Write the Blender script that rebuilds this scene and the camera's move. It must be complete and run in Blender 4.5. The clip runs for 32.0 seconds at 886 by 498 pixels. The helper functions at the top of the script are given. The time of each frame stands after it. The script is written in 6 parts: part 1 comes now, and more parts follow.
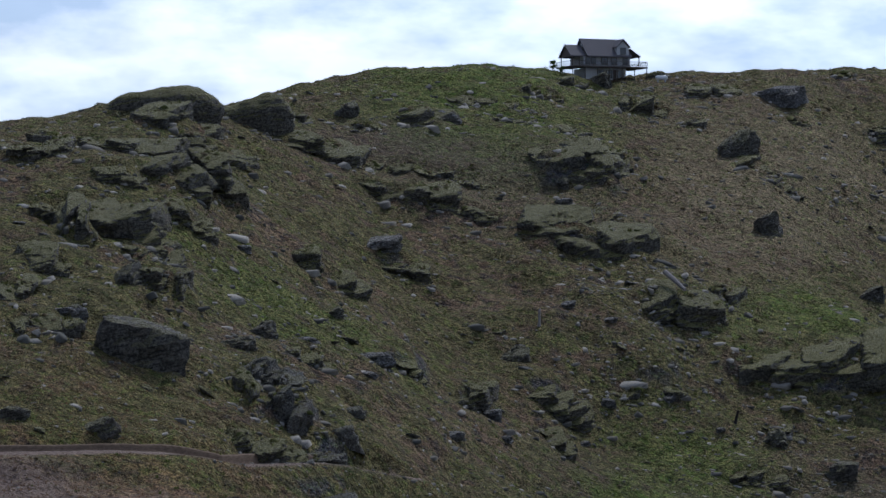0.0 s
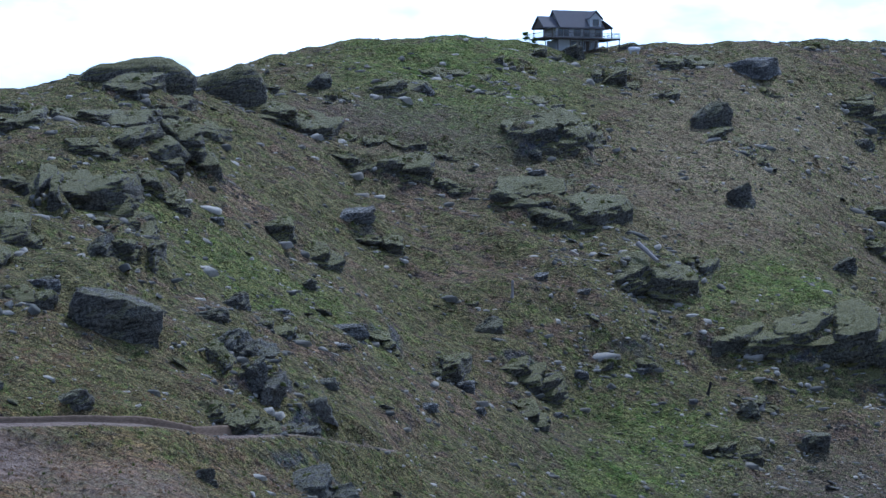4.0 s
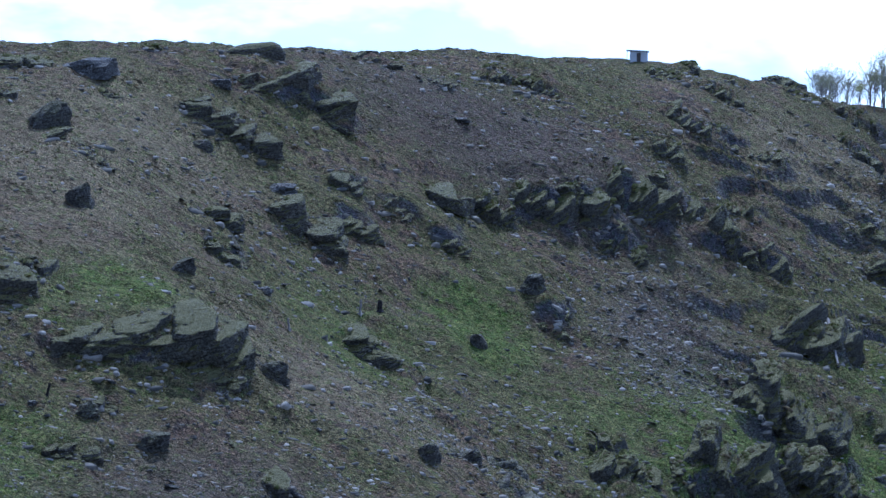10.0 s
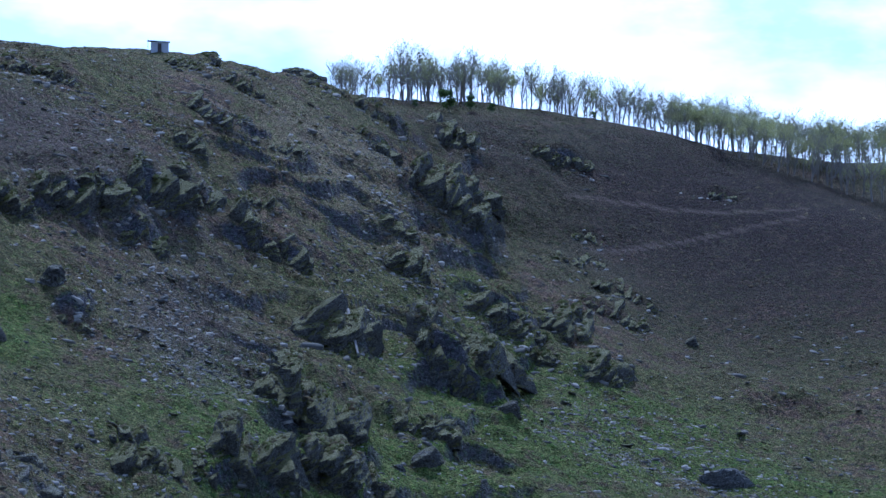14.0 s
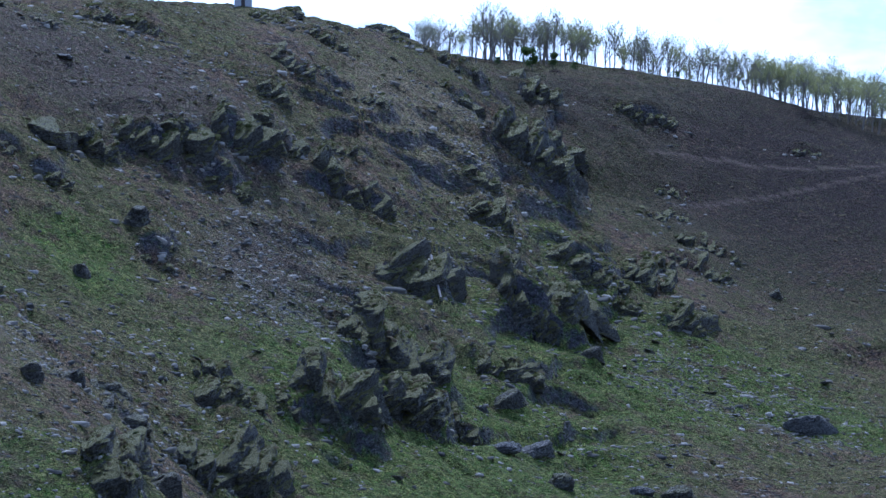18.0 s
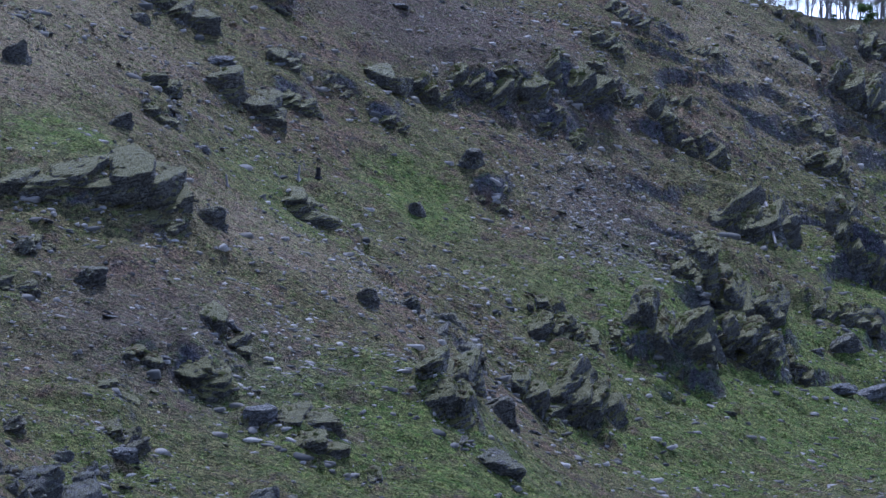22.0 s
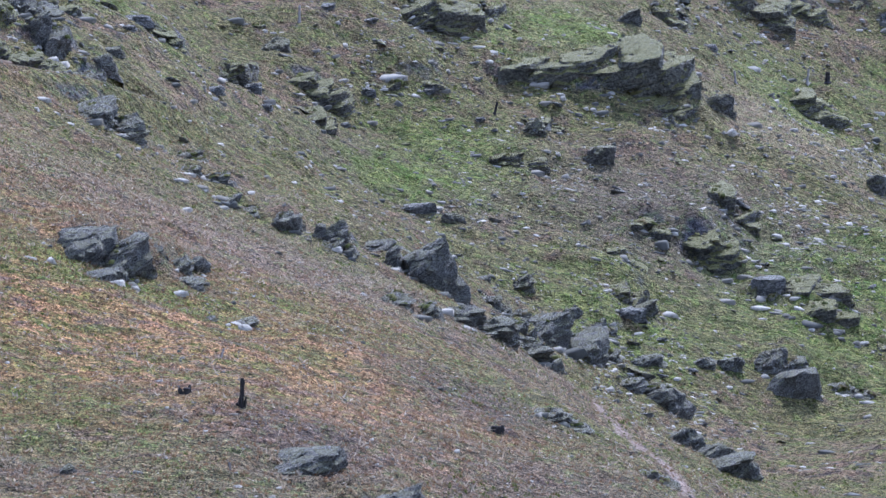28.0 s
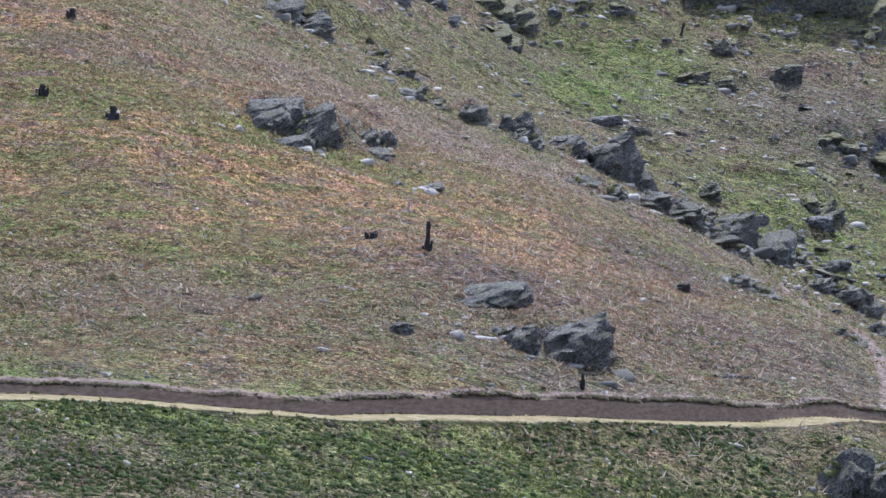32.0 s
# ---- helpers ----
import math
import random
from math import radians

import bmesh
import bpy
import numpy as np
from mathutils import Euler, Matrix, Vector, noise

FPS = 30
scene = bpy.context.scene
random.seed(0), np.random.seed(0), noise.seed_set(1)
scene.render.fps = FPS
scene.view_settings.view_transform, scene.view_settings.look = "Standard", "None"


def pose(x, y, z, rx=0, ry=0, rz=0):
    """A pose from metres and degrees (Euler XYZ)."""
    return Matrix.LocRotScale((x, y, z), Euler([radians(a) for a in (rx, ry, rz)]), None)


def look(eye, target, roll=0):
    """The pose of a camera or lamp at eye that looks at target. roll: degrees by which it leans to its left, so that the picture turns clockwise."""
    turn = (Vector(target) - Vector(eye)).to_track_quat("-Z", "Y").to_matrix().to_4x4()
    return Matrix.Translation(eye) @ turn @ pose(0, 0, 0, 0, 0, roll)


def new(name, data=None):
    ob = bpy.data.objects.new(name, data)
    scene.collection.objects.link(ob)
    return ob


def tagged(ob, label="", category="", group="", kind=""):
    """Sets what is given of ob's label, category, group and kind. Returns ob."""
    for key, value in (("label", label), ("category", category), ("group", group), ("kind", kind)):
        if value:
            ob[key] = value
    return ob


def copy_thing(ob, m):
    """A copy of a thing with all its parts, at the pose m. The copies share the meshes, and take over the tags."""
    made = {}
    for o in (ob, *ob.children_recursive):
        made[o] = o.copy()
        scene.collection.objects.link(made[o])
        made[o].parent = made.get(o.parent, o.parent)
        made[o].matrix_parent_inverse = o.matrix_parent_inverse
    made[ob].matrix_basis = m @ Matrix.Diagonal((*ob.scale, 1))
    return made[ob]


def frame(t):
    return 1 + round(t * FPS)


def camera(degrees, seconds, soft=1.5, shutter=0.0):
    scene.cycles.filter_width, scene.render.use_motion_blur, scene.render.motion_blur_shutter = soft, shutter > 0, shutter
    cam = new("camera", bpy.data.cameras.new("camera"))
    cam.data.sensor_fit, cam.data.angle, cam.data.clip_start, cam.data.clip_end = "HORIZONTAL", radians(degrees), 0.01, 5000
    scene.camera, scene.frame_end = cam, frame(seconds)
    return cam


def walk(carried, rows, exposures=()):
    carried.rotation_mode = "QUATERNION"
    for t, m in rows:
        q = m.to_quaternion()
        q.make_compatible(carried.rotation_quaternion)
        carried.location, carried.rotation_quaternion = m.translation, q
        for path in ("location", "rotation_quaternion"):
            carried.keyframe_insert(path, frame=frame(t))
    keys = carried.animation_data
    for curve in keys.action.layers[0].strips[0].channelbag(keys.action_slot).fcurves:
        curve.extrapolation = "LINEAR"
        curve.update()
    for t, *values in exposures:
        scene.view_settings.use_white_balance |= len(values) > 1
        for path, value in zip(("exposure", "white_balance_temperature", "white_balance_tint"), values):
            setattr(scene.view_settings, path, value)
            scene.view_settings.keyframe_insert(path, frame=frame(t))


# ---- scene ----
cam = camera(18.54, 32.0)
PATH = [
    (0, pose(0.16, -0.03, 60.00, 90.261, 0, 3.166)),
    (0.5, pose(0.17, -0.03, 59.97, 90.939, 0, 3.183)),
    (1, pose(0.18, -0.02, 59.99, 91.650, 0, 3.200)),
    (1.5, pose(0.19, -0.03, 59.94, 91.665, 0, 3.212)),
    (2, pose(0.20, -0.03, 59.99, 91.156, 0, 3.226)),
    (2.5, pose(0.15, -0.01, 60.02, 90.113, 0, 3.232)),
    (4.5, pose(-0.06, 0.09, 59.99, 89.648, 0, 1.769)),
    (5, pose(-0.06, 0.09, 59.98, 89.639, 0, 0.625)),
    (5.5, pose(-0.06, 0.05, 59.98, 89.636, 0, -0.479)),
    (6, pose(-0.07, 0.02, 60.00, 89.619, 0, -1.607)),
    (6.5, pose(-0.08, 0.01, 60.05, 89.613, 0, -2.743)),
    (7, pose(-0.08, -0.00, 60.04, 89.617, 0, -3.888)),
    (7.5, pose(-0.06, 0.00, 60.05, 89.626, 0, -5.019)),
    (8, pose(-0.05, 0.00, 60.01, 89.643, 0, -6.157)),
    (8.5, pose(-0.04, 0.01, 60.03, 89.653, 0, -7.358)),
    (9, pose(-0.04, 0.01, 59.98, 89.660, 0, -8.626)),
    (9.5, pose(-0.03, -0.01, 59.99, 89.660, 0, -9.951)),
    (10, pose(-0.03, -0.04, 60.00, 89.667, 0, -11.312)),
    (10.5, pose(0.02, -0.04, 60.03, 89.656, 0, -12.675)),
    (11, pose(0.07, -0.05, 60.05, 89.634, 0, -14.032)),
    (11.5, pose(0.07, -0.05, 60.03, 89.626, 0, -15.414)),
    (12, pose(0.07, -0.05, 60.03, 89.607, 0, -16.789)),
    (12.5, pose(0.07, -0.06, 59.99, 89.585, 0, -18.152)),
    (13, pose(0.06, -0.07, 59.99, 89.539, 0, -19.471)),
    (13.5, pose(0.04, -0.06, 60.00, 89.509, 0, -20.856)),
    (14, pose(0.01, -0.06, 59.91, 89.487, 0, -21.387)),
    (14.5, pose(0.00, -0.05, 59.36, 89.503, 0, -21.394)),
    (16.5, pose(-0.03, -0.03, 54.46, 89.394, 0, -21.474)),
    (17, pose(-0.04, -0.02, 53.04, 89.359, 0, -21.166)),
    (17.5, pose(-0.03, -0.01, 51.89, 89.340, 0, -20.408)),
    (18, pose(-0.03, 0.01, 50.76, 89.331, 0, -19.643)),
    (18.5, pose(-0.04, 0.02, 49.66, 89.321, 0, -18.853)),
    (19, pose(-0.05, 0.02, 48.46, 89.313, 0, -18.002)),
    (19.5, pose(-0.03, 0.03, 47.44, 89.291, 0, -17.088)),
    (20, pose(-0.02, 0.03, 46.27, 89.270, 0, -16.170)),
    (20.5, pose(-0.02, 0.03, 45.07, 89.248, 0, -15.262)),
    (21, pose(-0.02, 0.02, 43.87, 89.241, 0, -14.377)),
    (21.5, pose(-0.01, 0.02, 42.69, 89.228, 0, -13.501)),
    (22, pose(0.01, 0.02, 41.43, 89.220, 0, -12.606)),
    (22.5, pose(0.01, 0.02, 40.26, 89.196, 0, -11.701)),
    (23, pose(0.02, 0.02, 39.04, 89.183, 0, -10.797)),
    (23.5, pose(0.03, 0.02, 37.89, 89.177, 0, -9.882)),
    (24, pose(0.05, 0.03, 36.61, 89.182, 0, -8.966)),
    (24.5, pose(0.01, 0.02, 35.43, 89.175, 0, -8.070)),
    (25, pose(-0.03, 0.01, 34.15, 89.193, 0, -7.187)),
    (25.5, pose(-0.04, 0.01, 32.96, 89.185, 0, -6.323)),
    (27.5, pose(-0.01, 0.07, 27.49, 89.177, 0, -2.859)),
    (28, pose(-0.05, 0.10, 26.12, 89.184, 0, -1.926)),
    (28.5, pose(-0.06, 0.08, 24.66, 89.193, 0, -1.019)),
    (29, pose(-0.08, 0.06, 23.26, 89.189, 0, -0.169)),
    (29.5, pose(-0.08, 0.04, 21.79, 89.199, 0, 0.656)),
    (30, pose(-0.08, 0.01, 20.37, 89.193, 0, 1.462)),
    (30.5, pose(-0.08, -0.02, 18.91, 89.183, 0, 1.987)),
    (31, pose(-0.08, -0.05, 17.64, 89.158, 0, 1.988)),
    (31.5, pose(-0.06, -0.07, 16.74, 89.117, 0, 1.989)),
    (32, pose(-0.05, -0.08, 16.52, 89.069, 0, 1.995)),
]
EXPOSURE = [(0, -1.39, 5400, 13), (0.5, -1.59, 5500, 11), (1.0, -1.93, 5800, 8), (1.5, -2.06, 5800, 8), (2.0, -2.03, 5800, 8), (2.5, -1.44, 5400, 8), (4.5, -0.64, 4670, 12), (8, -0.57, 4550, 13), (12, -0.78, 4250, 17), (14, -0.88, 4210, 16), (19, -0.68, 4410, 16), (20, -0.57, 4430, 20), (22, -0.49, 4550, 23), (23, -0.29, 4630, 23), (24, 0.19, 4730, 24), (25, 0.46, 4800, 24), (28, 0.47, 4950, 18), (32, 0.44, 5270, 18)]
walk(cam, PATH, EXPOSURE)

# ---------------------------------------------------------------- world, sun
SUN_AZ, SUN_EL = 18.0, 51.0      # degrees to the right of +y, degrees up
world = bpy.data.worlds.new("sky")
scene.world = world
world.use_nodes = True
wn, wl = world.node_tree.nodes, world.node_tree.links
wn.clear()
w_out, w_bg, w_sky = wn.new("ShaderNodeOutputWorld"), wn.new("ShaderNodeBackground"), wn.new("ShaderNodeTexSky")
w_sky.sky_type, w_sky.sun_disc = "NISHITA", False
w_sky.sun_elevation, w_sky.sun_rotation = radians(SUN_EL), radians(SUN_AZ)
w_sky.air_density, w_sky.dust_density = 1.0, 1.0
w_tc, w_map = wn.new("ShaderNodeTexCoord"), wn.new("ShaderNodeMapping")
w_map.inputs["Scale"].default_value = (7.0, 7.0, 17.0)
w_map.inputs["Location"].default_value = (2.3, 0.6, 0.4)
w_noise, w_ramp, w_mix = wn.new("ShaderNodeTexNoise"), wn.new("ShaderNodeValToRGB"), wn.new("ShaderNodeMixRGB")
w_noise.inputs["Scale"].default_value, w_noise.inputs["Detail"].default_value = 1.0, 9.0
w_noise.inputs["Roughness"].default_value = 0.55
w_ramp.color_ramp.elements[0].position, w_ramp.color_ramp.elements[1].position = 0.43, 0.56
w_ramp.color_ramp.elements[0].color = (0.36, 0.36, 0.36, 1)
w_dot, w_pow, w_lit, w_tint = wn.new("ShaderNodeVectorMath"), wn.new("ShaderNodeMath"), wn.new("ShaderNodeMapRange"), wn.new("ShaderNodeVectorMath")
w_dot.operation, w_pow.operation, w_tint.operation = "DOT_PRODUCT", "POWER", "SCALE"
w_dot.inputs[1].default_value = (math.sin(radians(SUN_AZ)) * math.cos(radians(SUN_EL)), math.cos(radians(SUN_AZ)) * math.cos(radians(SUN_EL)), math.sin(radians(SUN_EL)))
w_pow.inputs[1].default_value = 1.9
w_pow.use_clamp = True
w_lit.inputs["To Min"].default_value, w_lit.inputs["To Max"].default_value = 18.0, 55.0
w_tint.inputs[0].default_value = (1.0, 1.01, 1.02)
wl.new(w_tc.outputs["Generated"], w_dot.inputs[0])
wl.new(w_dot.outputs["Value"], w_pow.inputs[0])
wl.new(w_pow.outputs["Value"], w_lit.inputs["Value"])
w_under, w_shade, w_vary = wn.new("ShaderNodeTexNoise"), wn.new("ShaderNodeMapRange"), wn.new("ShaderNodeMath")
w_under.inputs["Scale"].default_value, w_under.inputs["Detail"].default_value = 1.9, 8.0
w_shade.inputs["From Min"].default_value, w_shade.inputs["From Max"].default_value = 0.35, 0.6
w_shade.inputs["To Min"].default_value, w_shade.inputs["To Max"].default_value = 0.88, 1.07
w_vary.operation = "MULTIPLY"
wl.new(w_map.outputs["Vector"], w_under.inputs["Vector"])
wl.new(w_under.outputs["Fac"], w_shade.inputs["Value"])
wl.new(w_shade.outputs["Result"], w_vary.inputs[0])
wl.new(w_lit.outputs["Result"], w_vary.inputs[1])
wl.new(w_vary.outputs["Value"], w_tint.inputs["Scale"])
wl.new(w_tint.outputs["Vector"], w_mix.inputs["Color2"])
wl.new(w_tc.outputs["Generated"], w_map.inputs["Vector"])
wl.new(w_map.outputs["Vector"], w_noise.inputs["Vector"])
wl.new(w_noise.outputs["Fac"], w_ramp.inputs["Fac"])
w_sep, w_high, w_fac = wn.new("ShaderNodeSeparateXYZ"), wn.new("ShaderNodeMapRange"), wn.new("ShaderNodeMath")
w_high.inputs["From Min"].default_value, w_high.inputs["From Max"].default_value = 0.08, 0.5
w_high.inputs["To Min"].default_value, w_high.inputs["To Max"].default_value = 1.0, 0.32
w_fac.operation = "MULTIPLY"
wl.new(w_tc.outputs["Generated"], w_sep.inputs["Vector"])
wl.new(w_sep.outputs["Z"], w_high.inputs["Value"])
wl.new(w_ramp.outputs["Color"], w_fac.inputs[0])
wl.new(w_high.outputs["Result"], w_fac.inputs[1])
wl.new(w_fac.outputs["Value"], w_mix.inputs["Fac"])
w_blue = wn.new("ShaderNodeMixRGB")
w_blue.blend_type = "MULTIPLY"
w_blue.inputs["Fac"].default_value, w_blue.inputs["Color2"].default_value = 1.0, (1.3, 1.68, 2.2, 1)
wl.new(w_sky.outputs["Color"], w_blue.inputs["Color1"])
wl.new(w_blue.outputs["Color"], w_mix.inputs["Color1"])
wl.new(w_mix.outputs["Color"], w_bg.inputs["Color"])
w_bg.inputs["Strength"].default_value = 0.088
wl.new(w_bg.outputs["Background"], w_out.inputs["Surface"])

sun = new("sun", bpy.data.lights.new("sun", "SUN"))
sun.data.energy, sun.data.angle, sun.data.color = 4.8, radians(0.6), (1.0, 0.91, 0.77)
sa, se = radians(SUN_AZ), radians(SUN_EL)
sun.matrix_world = look((math.sin(sa) * math.cos(se) * 900, math.cos(sa) * math.cos(se) * 900, math.sin(se) * 900), (0, 0, 0))


# ---------------------------------------------------------------- materials
def shader(name, rough=0.9, spec=0.25):
    m = bpy.data.materials.new(name)
    m.use_nodes = True
    n, l = m.node_tree.nodes, m.node_tree.links
    b = n["Principled BSDF"]
    b.inputs["Roughness"].default_value = rough
    b.inputs["Specular IOR Level"].default_value = spec
    return m, n, l, b


def node_noise(n, l, coord, scale, detail=5.0, rough=0.6, stretch=None):
    t = n.new("ShaderNodeTexNoise")
    t.inputs["Scale"].default_value, t.inputs["Detail"].default_value = scale, detail
    t.inputs["Roughness"].default_value = rough
    if stretch:
        mp = n.new("ShaderNodeMapping")
        mp.inputs["Scale"].default_value = stretch
        l.new(coord, mp.inputs["Vector"])
        coord = mp.outputs["Vector"]
    l.new(coord, t.inputs["Vector"])
    return t.outputs["Fac"]


def node_ramp(n, l, fac, *stops):
    r = n.new("ShaderNodeValToRGB")
    e = r.color_ramp.elements
    while len(e) < len(stops):
        e.new(0.5)
    for el, (p, c) in zip(e, stops):
        el.position = p
        el.color = (c, c, c, 1) if isinstance(c, (int, float)) else (*c, 1)
    l.new(fac, r.inputs["Fac"])
    return r.outputs["Color"]


def node_mix(n, l, fac, a, b, blend="MIX"):
    m = n.new("ShaderNodeMixRGB")
    m.blend_type = blend
    for sock, v in zip(m.inputs, (fac, a, b)):
        if isinstance(v, (int, float)):
            sock.default_value = v
        elif isinstance(v, tuple):
            sock.default_value = (*v, 1)
        else:
            l.new(v, sock)
    return m.outputs["Color"]


def node_math(n, l, op, a, b):
    m = n.new("ShaderNodeMath")
    m.operation = op
    m.use_clamp = True
    for sock, v in zip(m.inputs, (a, b)):
        if isinstance(v, (int, float)):
            sock.default_value = v
        else:
            l.new(v, sock)
    return m.outputs["Value"]


def node_bump(n, l, b, height, strength, dist):
    bp = n.new("ShaderNodeBump")
    bp.inputs["Strength"].default_value, bp.inputs["Distance"].default_value = strength, dist
    l.new(height, bp.inputs["Height"])
    l.new(bp.outputs["Normal"], b.inputs["Normal"])


def node_attr(n, name):
    a = n.new("ShaderNodeAttribute")
    a.attribute_name = name
    return a.outputs["Fac"]


def make_ground():
    m, n, l, b = shader("hill_turf", 0.95, 0.1)
    p = n.new("ShaderNodeNewGeometry").outputs["Position"]
    big, mid, low, fine = (node_noise(n, l, p, s, 6, 0.65) for s in (0.04, 0.22, 0.55, 1.5))
    grain = node_noise(n, l, p, 4.0, 4, 0.7)
    dry = node_mix(n, l, node_ramp(n, l, mid, (0.4, 0.0), (0.6, 1.0)), (0.180, 0.126, 0.070), (0.31, 0.22, 0.115))
    dry = node_mix(n, l, node_ramp(n, l, low, (0.48, 0.0), (0.58, 1.0)), dry, (0.080, 0.064, 0.047))
    olive = node_mix(n, l, node_ramp(n, l, low, (0.40, 0.0), (0.60, 1.0)), (0.098, 0.096, 0.034), (0.20, 0.178, 0.066))
    lush = node_mix(n, l, node_ramp(n, l, low, (0.38, 0.0), (0.62, 1.0)), (0.09, 0.127, 0.024), (0.20, 0.225, 0.054))
    straw = node_mix(n, l, node_ramp(n, l, mid, (0.42, 0.0), (0.58, 1.0)), (0.44, 0.24, 0.105), (0.36, 0.235, 0.088))
    straw = node_mix(n, l, node_ramp(n, l, low, (0.52, 0.0), (0.62, 0.9)), straw, (0.175, 0.128, 0.100))
    straw = node_mix(n, l, node_ramp(n, l, big, (0.50, 0.0), (0.58, 0.75)), straw, (0.15, 0.15, 0.045))
    band = node_noise(n, l, p, 0.42, 6, 0.65, (0.3, 1.0, 1.0))
    straw = node_mix(n, l, node_ramp(n, l, band, (0.50, 0.0), (0.58, 0.85)), straw, (0.15, 0.155, 0.04))
    straw = node_mix(n, l, node_ramp(n, l, band, (0.38, 0.7), (0.45, 0.0)), straw, (0.17, 0.115, 0.09))
    bare = node_mix(n, l, node_ramp(n, l, grain, (0.4, 0.0), (0.62, 1.0)), (0.145, 0.108, 0.075), (0.26, 0.20, 0.14))
    hay = node_mix(n, l, node_ramp(n, l, low, (0.38, 0.0), (0.62, 1.0)), (0.200, 0.164, 0.085), (0.32, 0.262, 0.14))
    litter = node_mix(n, l, node_ramp(n, l, fine, (0.4, 0.0), (0.6, 1.0)), (0.094, 0.074, 0.054), (0.172, 0.137, 0.098))
    lane = node_mix(n, l, node_ramp(n, l, fine, (0.4, 0.0), (0.6, 1.0)), (0.165, 0.138, 0.050), (0.27, 0.215, 0.10))
    dirt = node_mix(n, l, node_ramp(n, l, fine, (0.4, 0.0), (0.6, 1.0)), (0.235, 0.170, 0.118), (0.35, 0.268, 0.185))
    brown = node_mix(n, l, node_ramp(n, l, fine, (0.35, 0.0), (0.65, 1.0)), (0.040, 0.030, 0.023), (0.070, 0.053, 0.040))
    patch = node_ramp(n, l, node_math(n, l, "ADD", node_math(n, l, "MULTIPLY", big, 0.5), node_math(n, l, "MULTIPLY", mid, 0.5)), (0.43, 0.0), (0.51, 1.0))
    col = node_mix(n, l, patch, dry, olive)
    for name, c in (("hay", hay), ("straw", straw), ("bare", bare), ("litter", litter), ("green", lush), ("brown", brown)):
        edge = node_math(n, l, "MULTIPLY", node_attr(n, name), node_ramp(n, l, mid, (0.36, 0.15), (0.52, 1.0)) if name in ("green", "bare") else node_ramp(n, l, mid, (0.3, 0.6), (0.5, 1.0)))
        col = node_mix(n, l, edge, col, c)
    col = node_mix(n, l, node_ramp(n, l, grain, (0.34, 0.75), (0.47, 0.0)), col, (0.045, 0.036, 0.026))
    col = node_mix(n, l, node_ramp(n, l, grain, (0.60, 0.0), (0.72, 0.55)), col, (0.31, 0.25, 0.165))
    beds = node_noise(n, l, p, 1.0, 6, 0.7, (0.5, 0.5, 3.0))
    stone = node_mix(n, l, node_ramp(n, l, beds, (0.36, 0.0), (0.66, 1.0)), (0.066, 0.066, 0.064), (0.155, 0.151, 0.14))
    stone = node_mix(n, l, node_ramp(n, l, grain, (0.62, 0.0), (0.70, 0.6)), stone, (0.32, 0.32, 0.30))
    nz = n.new("ShaderNodeSeparateXYZ")
    l.new(n.new("ShaderNodeNewGeometry").outputs["Normal"], nz.inputs["Vector"])
    steep = node_ramp(n, l, node_math(n, l, "ADD", nz.outputs["Z"], node_math(n, l, "MULTIPLY", low, 0.3)), (0.74, 1.0), (0.88, 0.0))
    col = node_mix(n, l, node_math(n, l, "MULTIPLY", steep, node_attr(n, "rocky")), col, stone)
    tuft = node_noise(n, l, p, 1.05, 5, 0.7)
    col = node_mix(n, l, node_ramp(n, l, tuft, (0.41, 0.8), (0.48, 0.0)), col, node_mix(n, l, 1.0, col, (0.52, 0.48, 0.47), "MULTIPLY"))
    moss = node_noise(n, l, p, 0.8, 5, 0.7, (1.0, 0.8, 1.3))
    col = node_mix(n, l, node_ramp(n, l, moss, (0.52, 0.0), (0.60, 0.6)), col, node_mix(n, l, 1.0, col, (0.80, 1.18, 0.62), "MULTIPLY"))
    fleck = node_noise(n, l, p, 2.0, 6, 0.85)
    col = node_mix(n, l, node_ramp(n, l, fleck, (0.42, 0.85), (0.49, 0.0)), col, node_mix(n, l, 1.0, col, (0.42, 0.41, 0.40), "MULTIPLY"))
    col = node_mix(n, l, node_ramp(n, l, fleck, (0.52, 0.0), (0.59, 0.6)), col, node_mix(n, l, 1.0, col, (1.9, 1.75, 1.6), "MULTIPLY"))
    speck = node_noise(n, l, p, 8.0, 4, 0.8)
    col = node_mix(n, l, node_ramp(n, l, speck, (0.42, 0.85), (0.49, 0.0)), col, node_mix(n, l, 1.0, col, (0.35, 0.33, 0.32), "MULTIPLY"))
    col = node_mix(n, l, node_ramp(n, l, speck, (0.53, 0.0), (0.60, 0.6)), col, node_mix(n, l, 1.0, col, (1.85, 1.7, 1.5), "MULTIPLY"))
    soil = node_mix(n, l, node_ramp(n, l, fine, (0.4, 0.0), (0.6, 1.0)), (0.15, 0.112, 0.08), (0.23, 0.172, 0.122))
    col = node_mix(n, l, node_attr(n, "soil"), col, dirt)
    col = node_mix(n, l, node_attr(n, "bank"), col, soil)
    col = node_mix(n, l, node_attr(n, "dirt"), col, dirt)
    col = node_mix(n, l, node_attr(n, "lane"), col, lane)
    col = node_mix(n, l, 1.0, col, (1.0, 1.0, 1.14), "MULTIPLY")
    l.new(col, b.inputs["Base Color"])
    hummock = node_noise(n, l, p, 0.75, 3, 0.6)
    h = node_math(n, l, "ADD", node_math(n, l, "MULTIPLY", hummock, 0.5), node_math(n, l, "ADD", node_math(n, l, "MULTIPLY", fine, 0.33), node_math(n, l, "MULTIPLY", grain, 0.17)))
